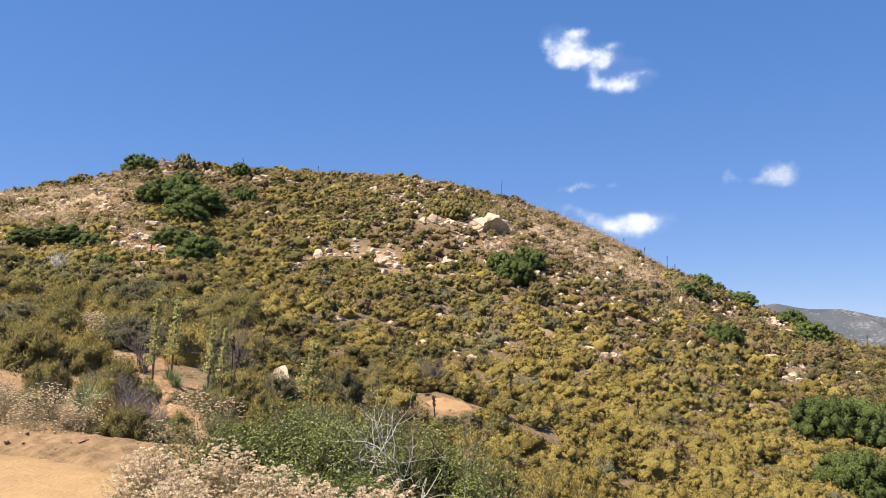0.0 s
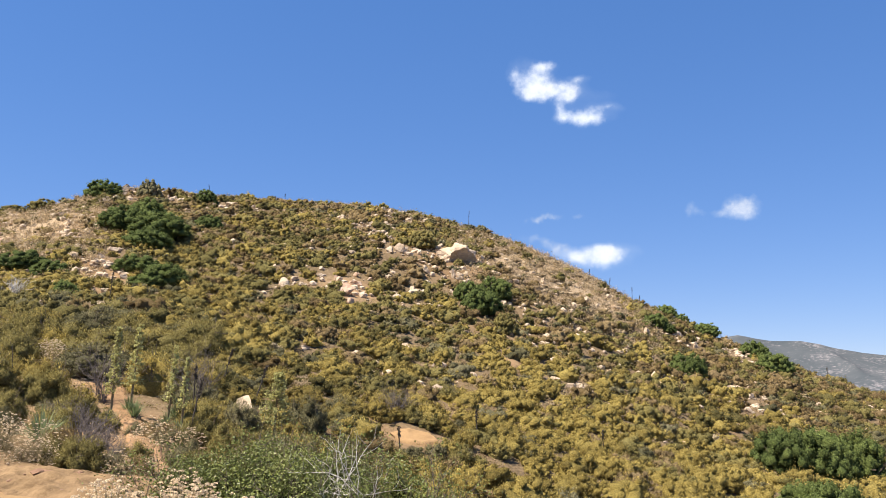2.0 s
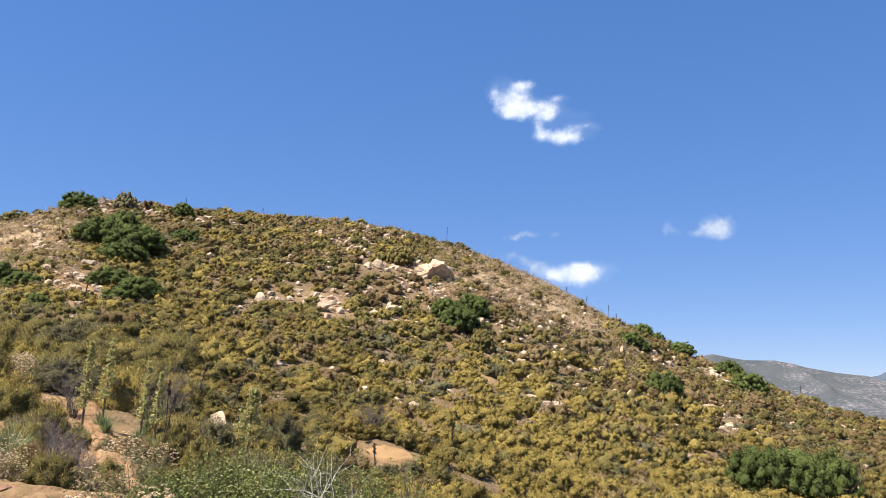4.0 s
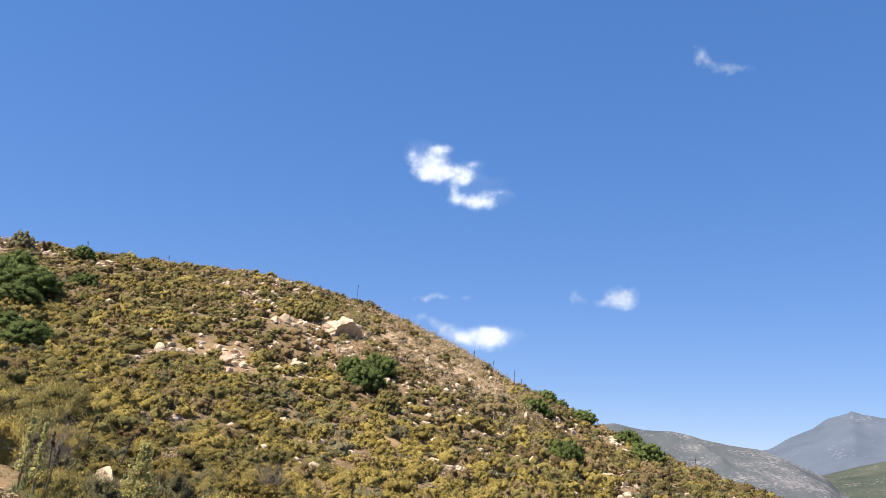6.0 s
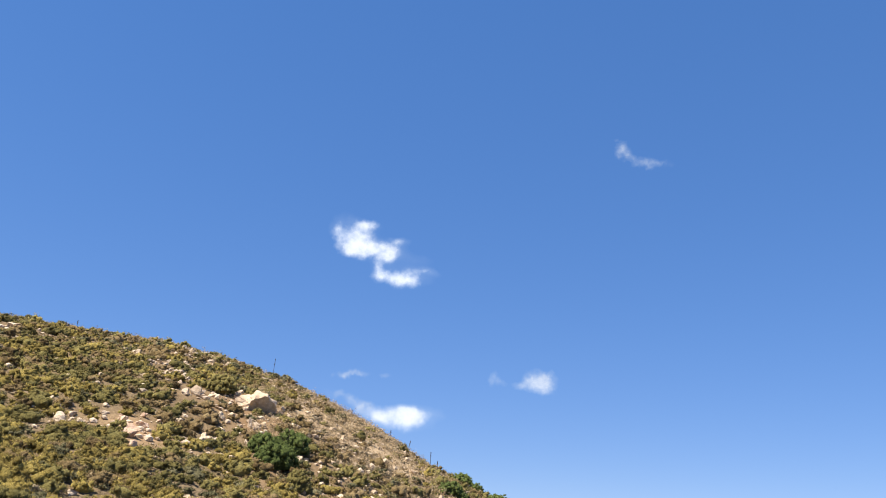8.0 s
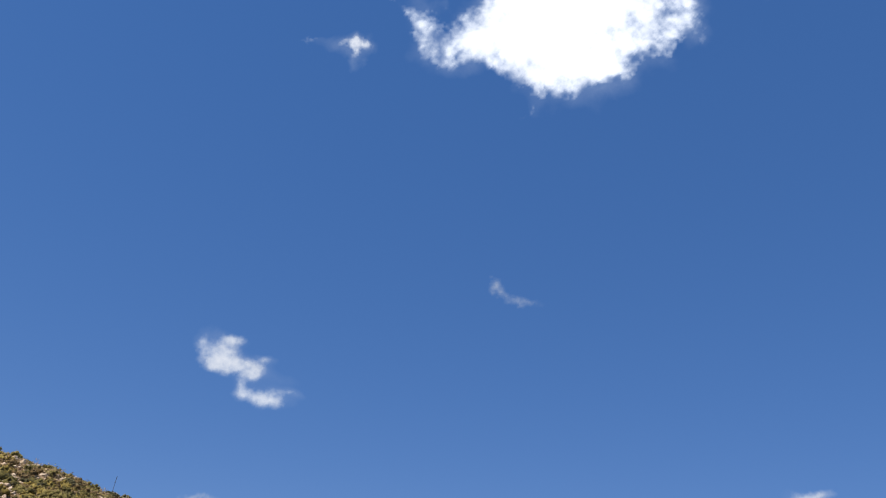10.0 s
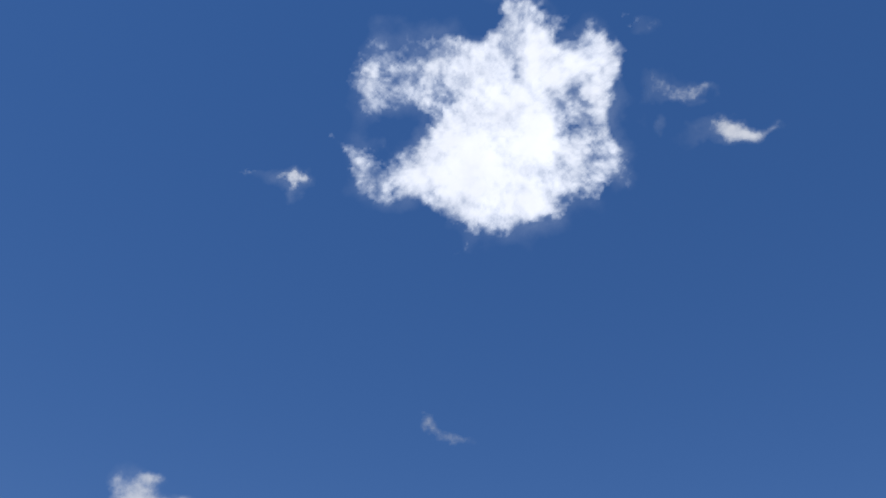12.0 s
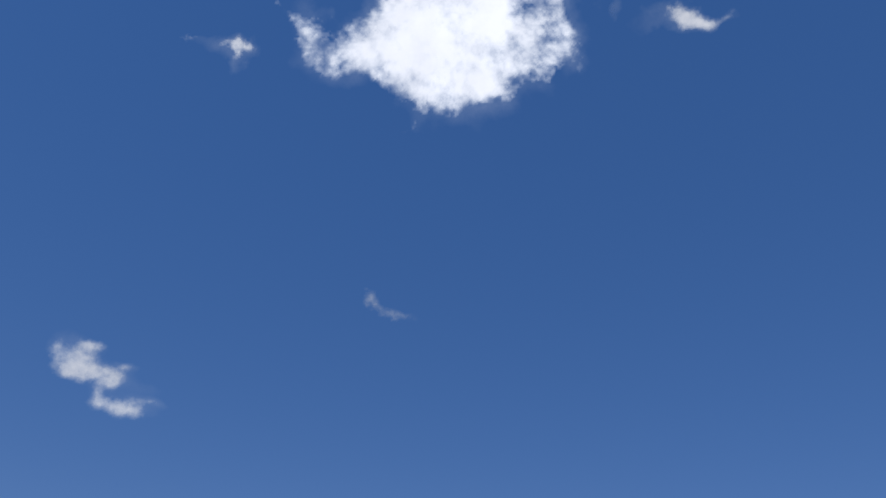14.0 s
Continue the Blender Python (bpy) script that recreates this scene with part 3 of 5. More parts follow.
ribbon("road", ROAD_X, ROAD_Y, ROAD_HALF, 0.15, M_ROAD, "pale tan packed dirt road with soft wheel ruts")
def broken_bank(px, py, half):
    """The low broken scarp along the far side of the road."""
    t = np.linspace(2.2, 5.9, 640)
    k = np.arange(len(px))
    cx, cy, hw = np.interp(t, k, px), np.interp(t, k, py), np.interp(t, k, half)
    for _ in range(60):
        cx[1:-1], cy[1:-1] = (cx[:-2] + 2 * cx[1:-1] + cx[2:]) / 4, (cy[:-2] + 2 * cy[1:-1] + cy[2:]) / 4
    dx, dy = np.gradient(cx), np.gradient(cy)
    n = np.hypot(dx, dy)
    s = np.linspace(0, 1, 36)
    out = hw[:, None] - 0.4 + 2.5 * s[None] + 0.3 * (fbm(t * 14, t * 0, 4, 19)[:, None] - 0.5)
    vx, vy = cx[:, None] - (dy / n)[:, None] * out, cy[:, None] + (dx / n)[:, None] * out
    rise = np.clip(s / 0.12, 0, 1) ** 0.6 * np.clip((1 - s) / 0.5, 0, 1)
    rough = fbm(vx * 2.2, vy * 2.2, 5, 77, 0.62)
    vz = height(vx, vy) + np.interp(s, (0, 0.1, 0.6, 1), (0.02, 0.07, 0.05, -0.06))[None] + 0.1 * (rough - 0.45) * rise[None] + 0.1 * (fbm(vx * 6, vy * 6, 4, 12, 0.6) - 0.5) * rise[None]
    ids = np.arange(vx.size).reshape(vx.shape)
    q = np.stack((ids[:-1, :-1], ids[1:, :-1], ids[1:, 1:], ids[:-1, 1:]), -1).reshape(-1, 4)
    return tagged(new("road_bank", raw_mesh("road_bank", np.stack((vx, vy, vz), -1).reshape(-1, 3), q, M_BANK, True)), "low broken reddish brown earth bank along the road", "bank", kind="structure")


broken_bank(ROAD_X, ROAD_Y, ROAD_HALF)
ribbon("trail", (-0.6, -0.15, 0.45, 1.0), (32.5, 32.65, 32.85, 33.1), (0.4, 0.7, 0.75, 0.45), 0.14, M_TRAIL, "worn orange dirt patch of a hillside trail")
ribbon("gully", (-10.9, -10.1, -8.5, -6.9, -5.7, -4.8, -4.1), (30.6, 29.2, 26.0, 22.1, 18.6, 15.6, 13.4), (0.8, 0.5, 0.4, 0.4, 0.4, 0.42, 0.5), 0.09, M_GULLY, "washed-out orange dirt gully down the near slope")


# ---- hills and mountains in the distance ----
def far_ridge(name, bearings, rises, away, depth, material, label, seed, spur):
    az = np.linspace(bearings[0], bearings[-1], 220)
    s = np.linspace(-1, 1, 60)
    rise = np.interp(az, bearings, rises)
    crest = away * np.tan(np.radians(rise)) + EYE
    foot = -60.0
    a, b = np.meshgrid(np.radians(az), s)
    r = away + b * depth
    x, y = r * np.sin(a), r * np.cos(a)
    rock = fbm(x / spur, y / spur, 6, seed)
    rid = 1 - np.abs(2 * fbm(x / spur * 1.7, y / spur * 0.8, 4, seed + 5) - 1)
    fall = np.abs(b) ** 0.9
    z = foot + (crest[None] - foot) * np.clip(1 - fall, 0, 1) + (rid - 0.75) * (crest[None] - foot) * 0.5 * np.clip(fall * 3, 0, 1) * (1 - fall)
    z = z + (rock - 0.5) * away * 0.006 * np.clip(fall * 5, 0.15, 1)
    ids = np.arange(x.size).reshape(x.shape)
    q = np.stack((ids[:-1, :-1], ids[:-1, 1:], ids[1:, 1:], ids[1:, :-1]), -1).reshape(-1, 4)
    return tagged(new(name, raw_mesh(name, np.stack((x, y, z), -1).reshape(-1, 3), q, material, True)), label, "hill", kind="structure")


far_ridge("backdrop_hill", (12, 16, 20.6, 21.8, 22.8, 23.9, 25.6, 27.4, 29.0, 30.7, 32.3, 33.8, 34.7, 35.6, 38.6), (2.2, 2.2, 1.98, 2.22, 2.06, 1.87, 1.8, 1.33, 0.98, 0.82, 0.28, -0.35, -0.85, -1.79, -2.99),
          1300, 420, M_HILL, "brushy hill with pale rock scars, tinted blue-grey for haze", 31, 210)
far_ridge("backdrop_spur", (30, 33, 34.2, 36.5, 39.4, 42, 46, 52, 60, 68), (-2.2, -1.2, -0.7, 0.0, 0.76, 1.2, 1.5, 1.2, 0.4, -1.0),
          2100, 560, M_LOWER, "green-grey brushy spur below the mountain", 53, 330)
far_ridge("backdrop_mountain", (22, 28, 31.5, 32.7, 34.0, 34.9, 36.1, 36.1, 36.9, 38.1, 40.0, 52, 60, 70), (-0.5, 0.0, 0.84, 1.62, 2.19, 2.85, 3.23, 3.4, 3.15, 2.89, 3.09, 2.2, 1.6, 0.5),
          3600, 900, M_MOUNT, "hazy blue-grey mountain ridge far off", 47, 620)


# ---- clouds ----
def cloud(label, bearing, rise, lean, degree, blobs, seed, fray=1.0, step=3.0, margin=50, away=3000.0, soft=0.75, warp=1.0, bite=0.62, shine=0.62):
    """A cloud from soft lobes (x right, y up, half width, half height, weight) in units of degree, eaten away by noise
    towards its fringe; a lens of vapour with a front and a back."""
    B = np.array(blobs, float)
    x0, x1 = (B[:, 0] - B[:, 2]).min() - margin, (B[:, 0] + B[:, 2]).max() + margin
    y0, y1 = (B[:, 1] - B[:, 3]).min() - margin, (B[:, 1] + B[:, 3]).max() + margin
    u, v = np.meshgrid(np.arange(x0, x1, step), np.arange(y0, y1, step))
    g = 60.0 * warp
    wx = u + (fbm(u / g, v / g, 6, seed, 0.55) - 0.5) * g * fray
    wy = v + (fbm(u / g, v / g, 6, seed + 50, 0.55) - 0.5) * g * fray
    solid = np.zeros(u.shape)
    for bx, by, rx, ry, w in B:
        q = ((wx - bx) / rx) ** 2 + ((wy - by) / ry) ** 2
        solid = solid + w * (np.exp(-1.1 * q) + 0.12 * np.exp(-0.4 * q))
    solid = 1.1 * (1 - np.exp(-1.5 * solid))
    eat = np.clip((fbm(u / g * 1.25, v / g * 1.25, 6, seed + 90, 0.66) - 0.24) * 1.9, 0, 1)
    d = np.clip((solid - bite * eat * np.clip(1.6 - solid, 0.3, 1)) / soft, 0, 1)
    veil = 0.11 * np.clip(solid * 1.6, 0, 1) * np.clip(fbm(u / 90, v / 90, 3, seed + 7) * 2 - 0.45, 0, 1)
    body = np.maximum(d * d * (3 - 2 * d) * np.clip(solid * 1.25, 0, 1), veil)
    keep = body > 0.012
    cells = keep[:-1, :-1] | keep[1:, :-1] | keep[:-1, 1:] | keep[1:, 1:]
    ids = np.arange(u.size).reshape(u.shape)
    q = np.stack((ids[:-1, :-1], ids[:-1, 1:], ids[1:, 1:], ids[1:, :-1]), -1)[cells]
    scale = away * radians(degree)
    thick = 9.0 * np.sqrt(np.clip(body, 0, 1.2)) * scale * 2
    front = np.stack((u * scale, v * scale, thick), -1).reshape(-1, 3)
    back = np.stack((u * scale, v * scale, -thick * 0.6 - 0.4 * scale), -1).reshape(-1, 3)
    used, q = np.unique(q, return_inverse=True)
    q = q.reshape(-1, 4)
    front, back, val = front[used], back[used], np.clip(body.ravel()[used], 0, 1)
    mesh = raw_mesh("cloud", np.concatenate((front, back)), np.concatenate((q, q[:, ::-1] + len(front))), M_CLOUD, True)
    point_values(mesh, "body", np.concatenate((val, val)))
    point_values(mesh, "shine", np.full(2 * len(val), shine))
    point_values(mesh, "fray", np.tile(0.08 + 1.5 * val * (1 - val), 2) * np.tile(np.clip(val * 4, 0, 1), 2))
    ob = new("cloud", mesh)
    b, e = radians(bearing), radians(rise)
    place = Vector((math.sin(b) * math.cos(e), math.cos(b) * math.cos(e), math.sin(e))) * away + Vector(AT)
    ob.matrix_world = look(place, place + (place - Vector(AT)), 0) @ pose(0, 0, 0, 0, 0, lean)
    ob.visible_shadow = False
    return tagged(ob, label, "cloud", "clouds in the sky", kind="structure")


cloud("large white ragged cumulus cloud with torn edges", 31.77, 46.64, 2.2, 0.0388, (
    (15, 20, 78, 98, 1.5), (45, -55, 108, 78, 1.5), (80, -10, 72, 62, 0.9), (15, -145, 58, 58, 0.85), (-20, -178, 30, 28, 0.5), (-55, -128, 55, 42, 0.6), (110, -115, 66, 44, 0.8), (-60, -60, 70, 66, 0.8),
    (-125, -85, 105, 48, 0.8), (-195, -75, 46, 44, 0.5), (-228, -45, 26, 38, 0.5), (-247, -8, 24, 30, 0.42), (-140, -2, 60, 19, -0.36), (-90, 22, 36, 18, -0.2),
    (-150, 72, 92, 44, 0.62), (-215, 66, 36, 42, 0.45), (-165, 130, 36, 48, 0.46), (-110, 84, 16, 12, -0.25)) + (
    (-30, 95, 96, 48, 0.85), (-60, 132, 70, 34, 0.48), (50, 140, 48, 46, 0.6), (70, 178, 40, 38, 0.55), (40, 205, 36, 24, 0.46), (85, 216, 17, 17, 0.32), (55, 80, 12, 30, -0.5),
    (140, 80, 74, 54, 0.8), (170, 112, 52, 30, 0.5), (200, 150, 26, 38, 0.4), (204, 40, 38, 64, 0.6), (226, -10, 22, 56, 0.5), (216, -95, 32, 38, 0.5), (170, -70, 50, 50, 0.4),
    (140, -22, 22, 11, -0.45), (190, -50, 16, 22, -0.3), (188, 35, 10, 20, -0.25), (265, 180, 30, 20, 0.26)), 3, 1.15, bite=0.98, soft=1.0, shine=0.98, step=3.4)
cloud("small torn white wisp of cloud", 13.91, 41.21, 14.3, 0.0375, ((0, 0, 42, 14, 0.7), (28, 10, 20, 9, 0.6), (12, -18, 11, 24, 0.55), (-60, 15, 24, 10, 0.3)), 11, 0.9, 2.2, 30, soft=1.0, warp=0.6, bite=0.6, shine=0.73)
cloud("thin torn white streaks of cloud", 53.22, 44.78, -13.2, 0.0356, ((42, -6, 42, 19, 0.75), (6, -8, 34, 18, 0.55), (28, -26, 36, 13, 0.45), (-92, 8, 18, 16, 0.38), (-18, 58, 36, 11, 0.48), (-110, 80, 40, 26, 0.42),
      (-62, 62, 38, 17, 0.36), (-135, 190, 34, 20, 0.4), (115, 2, 26, 14, 0.34), (-40, -30, 30, 13, 0.22)), 14, 1.1, 2.4, 40, soft=1.0, bite=0.6, shine=0.66)
cloud("small curled white cloud with a hooked tail", 10.44, 18.50, 0.1, 0.0385, ((-40, 24, 28, 28, 1.0), (-26, 50, 24, 10, 0.7), (-74, 30, 13, 24, 0.55), (-30, 2, 40, 13, 0.6), (-15, 8, 24, 11, 0.5),
      (24, 10, 18, 15, 0.8), (38, 26, 14, 7, 0.6), (14, -8, 13, 10, 0.5), (3, -24, 9, 13, 0.7), (14, -38, 13, 9, 0.5), (45, -42, 40, 17, 1.15), (88, -26, 24, 6, 0.5), (68, -4, 40, 14, 0.2)), 23, 0.5, 2.3, 30, soft=1.35, warp=0.5, bite=0.5, shine=0.66)
cloud("low white cloud puff behind the ridge", 12.60, 7.66, 0.6, 0.0386, ((0, -8, 48, 18, 0.9), (22, 8, 26, 14, 0.6), (60, 0, 26, 10, 0.3), (-40, -2, 20, 12, 0.3)), 29, 0.5, 2.4, 30, soft=1.25, warp=0.6, bite=0.3)
cloud("faint white wisps of cloud above the ridge", 9.77, 8.60, 0.9, 0.0389, ((20, -14, 20, 16, 0.6), (-22, 0, 26, 12, 0.5), (-10, 38, 34, 9, 0.65), (45, 38, 12, 6, 0.3)), 33, 0.9, 2.3, 30, soft=1.2, warp=0.6, bite=0.4, shine=0.52)
cloud("small soft white cloud puff", 21.71, 10.38, -1.3, 0.0364, ((14, -2, 40, 21, 0.7), (30, 10, 22, 13, 0.35), (-68, 0, 16, 20, 0.45), (-30, -6, 24, 8, 0.2)), 38, 0.9, 2.3, 30, soft=1.3, warp=0.6, bite=0.3, shine=0.56)
cloud("thin white wisp of cloud", 29.41, 25.55, -4.2, 0.0358, ((-36, 18, 18, 15, 0.55), (-6, 0, 34, 13, 0.5), (30, -14, 26, 14, 0.55)), 41, 0.9, 2.3, 30, soft=1.3, warp=0.6, bite=0.5, shine=0.52)
cloud("small low white streak of cloud", 48.72, 12.55, -1.4, 0.031, ((-12, -6, 26, 15, 0.6), (16, 6, 40, 11, 0.6)), 45, 0.5, 2.0, 30, soft=1.25, warp=0.6, bite=0.3)


# ---- rocks ----
def rock_mesh(seed, flat=0.65, fine=3):
    """A broken boulder: an icosphere cut by a few planes and roughened."""
    r = random.Random(seed)
    bm = bmesh.new()
    bmesh.ops.create_icosphere(bm, subdivisions=fine, radius=1.0)
    planes = [(Vector((r.gauss(0, 1), r.gauss(0, 1), r.gauss(0, 0.7))).normalized(), r.uniform(0.3, 0.72)) for _ in range(11)]
    for v in bm.verts:
        for way, d in planes:
            over = v.co.dot(way) - d
            if over > 0:
                v.co -= way * over * 0.97
        k = noise.fractal(v.co * 1.9 + Vector((seed, 0, 0)), 0.8, 2.0, 5)
        step = noise.cell(v.co * 2.1 + Vector((0, seed, 0)))
        v.co *= 1.22 + 0.15 * k + 0.09 * (step - 0.5)
        v.co.z *= flat
    mesh = bpy.data.meshes.new("rock")
    bm.to_mesh(mesh)
    bm.free()
    return mesh


ROCKS = []
for k in range(9):
    m = rock_mesh(k, (0.75, 0.55, 0.65, 0.9)[k % 4])
    m.materials.append(M_ROCK)
    ROCKS.append(m)
STONES = []
for k in range(6):
    m = rock_mesh(k + 20, (0.7, 0.5, 0.6)[k % 3], 2)
    m.materials.append(M_ROCK)
    STONES.append(m)
BROWN_STONES = []
for k in range(3):
    m = STONES[k].copy()
    m.materials.clear()
    m.materials.append(M_BROWNROCK)
    BROWN_STONES.append(m)
RED_ROCKS = []
for k in (1, 4, 6):
    m = ROCKS[k].copy()
    m.materials.clear()
    m.materials.append(M_REDROCK)
    RED_ROCKS.append(m)


TAKEN = []


def rock(x, y, wide, tall, small=False, red=False, label="sun-bleached tan granite boulder on the hillside", group="", brown=False):
    if wide > 0.55:
        wide, tall = wide * 1.15, tall * 1.1
        TAKEN.append((x, y, 0.5 * wide + 0.5))
    kinds = BROWN_STONES if brown else RED_ROCKS if red else STONES if small else ROCKS
    mesh = kinds[rng.integers(0, len(kinds))]
    ob = new("rock", mesh)
    z = ground_at(x, y)
    ob.matrix_world = pose(x, y, z + tall * 0.1, rng.uniform(-10, 10), rng.uniform(-10, 10), rng.uniform(0, 360)) @ Matrix.Diagonal((wide / 2, wide / 2 * rng.uniform(0.7, 1.0), tall * 0.75, 1))
    return tagged(ob, label, "rock", group)


def great_boulder(x, y):
    """A leaning slab: a broad lit upper face, a dark overhang under its brow, a crack across."""
    bm = bmesh.new()
    bmesh.ops.create_icosphere(bm, subdivisions=5, radius=1.0)
    cuts = ((-0.35, -0.62, 0.7, 0.42), (0.45, -0.62, -0.64, 0.2), (-0.85, -0.5, 0.1, 0.62), (0.8, -0.3, 0.5, 0.55), (0.3, 0.1, 0.95, 0.55), (0.95, -0.2, -0.2, 0.72), (-0.5, 0.3, 0.8, 0.6), (-0.2, -0.97, 0.05, 0.66))
    for v in bm.verts:
        for a, b, c, d in cuts:
            way = Vector((a, b, c)).normalized()
            over = v.co.dot(way) - d
            if over > 0:
                v.co -= way * over
        crack = abs(v.co.x * 0.8 + 0.5 * v.co.z + 0.12 + 0.12 * noise.noise(v.co * 3))
        v.co *= 1.38 + 0.3 * noise.fractal(v.co * 1.7, 0.8, 2.0, 6) - 0.16 * math.exp(-(crack / 0.04) ** 2)
    mesh = bpy.data.meshes.new("rock")
    bm.to_mesh(mesh)
    bm.free()
    mesh.materials.append(M_ROCK)
    ob = new("rock", mesh)
    ob.matrix_world = pose(x, y, ground_at(x, y) + 0.75) @ Matrix.Diagonal((1.75, 1.7, 1.6, 1))
    return tagged(ob, "great leaning cream granite boulder with a shaded overhang", "rock")


great_boulder(5.0, 83.6)
CREST_ROCKS_WEST = ((-33.6, 98.2, 1.7, 1.7), (-33.9, 97.2, 1.2, 0.9), (-33.2, 93.2, 1.2, 0.8), (-33.5, 90.2, 0.9, 0.7), (-27.6, 95.2, 1.2, 0.6), (-26.8, 99.7, 1.1, 0.9), (-23.4, 82.9, 0.6, 0.6), (-24, 88.7, 0.9, 0.6), (-25.5, 97.9, 1, 0.6), (-29.3, 97.4, 0.7, 0.4), (-21, 75.2, 1, 0.3), (-20.8, 67.9, 1, 0.4), (-31.9, 95.1, 0.7, 0.6))
for x, y, w, h in CREST_ROCKS_WEST:
    rock(x, y, w, h, label="cream granite boulder on the rocky crest")
SHOULDER_ROCKS = ((-34.4, 82.2, 1, 0.6), (-31.8, 77.1, 1, 0.8), (-35.2, 85.7, 1.5, 0.6), (-40.6, 92.3, 0.8, 0.5), (-30.5, 73.7, 1.4, 0.5), (-31.9, 76, 0.8, 0.5), (-28.9, 77.3, 0.5, 0.9), (-25.4, 58.7, 1.2, 0.4), (-26.8, 61.3, 0.8, 0.3), (-29.2, 63.9, 0.8, 0.2), (-30.8, 65.9, 0.4, 0.3), (-25.6, 64.1, 0.7, 0.4), (-23.1, 65.2, 1.1, 0.4), (-23.8, 57.4, 0.4, 0.3), (-28.5, 70.8, 0.9, 0.4))
for x, y, w, h in SHOULDER_ROCKS:
    rock(x, y, w, h, label="pale granite slab on the grassy shoulder")
LEDGE_ROCKS = ((-23.5, 60, 0.5, 0.3), (-22.6, 60, 1, 0.4), (-21.8, 60.2, 0.9, 0.4), (-22.3, 58, 0.6, 0.3), (-21.5, 57.8, 0.7, 0.4), (-20, 58.4, 0.9, 0.4), (-20.4, 57.3, 0.6, 0.3), (-18.2, 56.5, 0.7, 0.5), (-21.1, 53.7, 0.4, 0.3), (-20, 53.2, 0.5, 0.4), (-19.4, 53.5, 0.6, 0.4), (-19.3, 52.1, 0.9, 0.2), (-17.2, 46.4, 0.8, 0.3), (-21, 59.7, 0.5, 0.3), (-19.2, 57.1, 0.5, 0.3))
for x, y, w, h in LEDGE_ROCKS:
    rock(x, y, w, h, label="cream granite slab in a broken ledge")
CREST_ROCKS = ((-21.1, 97.1, 1.6, 0.5), (-21.2, 105.0, 0.7, 0.4), (-21.5, 95.8, 0.7, 0.4), (-19.0, 90.2, 0.6, 0.4), (-17.0, 96.7, 1.0, 0.4), (-18.3, 97.3, 0.7, 0.4), (-8.0, 97.8, 1.2, 0.6), (-3.7, 109.7, 1.1, 0.5), (-2.7, 107.7, 0.7, 0.8), (-2.0, 105.9, 1.1, 0.6), (-1.0, 110.4, 0.9, 0.5), (-0.1, 104.0, 0.9, 0.5), (-5.2, 93.3, 0.8, 0.4), (-2.6, 96.5, 0.7, 0.3), (-4.4, 89.8, 0.8, 0.6), (-3.8, 84.6, 1.1, 0.6))
for x, y, w, h in CREST_ROCKS:
    rock(x, y, w, h, label="weathered tan granite block near the crest")
SLOPE_ROCKS = ((-1.9, 80.5, 1.1, 0.9), (-1.1, 81.3, 1, 1.1), (-0.4, 84.9, 0.6, 1), (-10.5, 68.2, 0.6, 0.4), (-9.9, 65.2, 1.3, 0.6), (-9.4, 67.8, 0.8, 0.5), (-10.9, 65.9, 0.5, 0.2), (-7.5, 70.8, 0.9, 0.3), (-7.3, 68.4, 0.7, 0.4), (-2, 76, 0.9, 0.3), (-0.4, 74.7, 1.3, 0.4), (0.3, 71.6, 0.7, 0.4), (-2.7, 86.6, 0.6, 0.4), (-8.3, 66, 0.4, 0.2))
for x, y, w, h in SLOPE_ROCKS:
    rock(x, y, w, h, label="sun-bleached tan granite boulder on the hillside")
BOULDER_ROCKS = ((5.4, 90.6, 1, 0.6), (4.1, 77.3, 0.8, 0.9), (5.3, 78.5, 0.7, 0.7), (4.6, 76.7, 0.7, 0.5), (3.7, 73.3, 0.6, 0.5), (7.5, 87.1, 1.1, 0.6), (8, 84.7, 1.2, 0.5), (1.5, 77.2, 1.1, 0.7), (2.9, 86.7, 0.8, 0.4), (3.1, 76.7, 0.4, 0.3), (7.6, 90.9, 0.6, 0.4), (0.9, 83.2, 0.6, 0.6), (10.3, 93, 0.8, 0.3))
for x, y, w, h in BOULDER_ROCKS:
    rock(x, y, w, h, label="cream granite block beside the great boulder")
EAST_ROCKS = ((8, 71.8, 1, 0.4), (10, 71.3, 0.4, 0.4), (18.1, 84.9, 1.5, 0.5), (18.3, 83.3, 0.5, 0.6), (23.1, 97, 0.6, 0.8), (21.8, 87, 1.2, 0.7), (27.4, 97.4, 1, 0.6), (23.3, 80.7, 1, 0.8), (28.6, 97.2, 0.6, 0.7), (28.2, 85.3, 0.8, 0.8), (27.3, 83, 0.7, 0.5), (30.4, 86.9, 0.9, 0.9), (29, 83.5, 0.8, 0.6), (35, 79.2, 1.3, 0.7), (31.2, 82.2, 0.7, 0.4), (34.5, 83.8, 1.4, 0.4))
for x, y, w, h in EAST_ROCKS:
    rock(x, y, w, h, label="tan granite block on the dry shoulder")
LOW_EAST_ROCKS = ((26.1, 62.6, 0.8, 0.5), (19.5, 63, 0.6, 0.3), (17.5, 62.5, 0.3, 0.3), (26.6, 68.8, 1.6, 0.4), (22, 45.3, 0.6, 0.3), (19.1, 54.8, 0.5, 0.3), (12.1, 62.3, 1, 0.4), (16.1, 63.4, 0.3, 0.3), (10, 51.7, 0.6, 0.4), (10.8, 52.3, 0.7, 0.3), (9.4, 60.9, 0.6, 0.4), (9, 61.5, 0.8, 0.3), (11.2, 66.4, 0.4, 0.3), (11.8, 65.9, 0.5, 0.3), (14, 45.6, 0.3, 0.2), (6.9, 37.8, 0.25, 0.2))
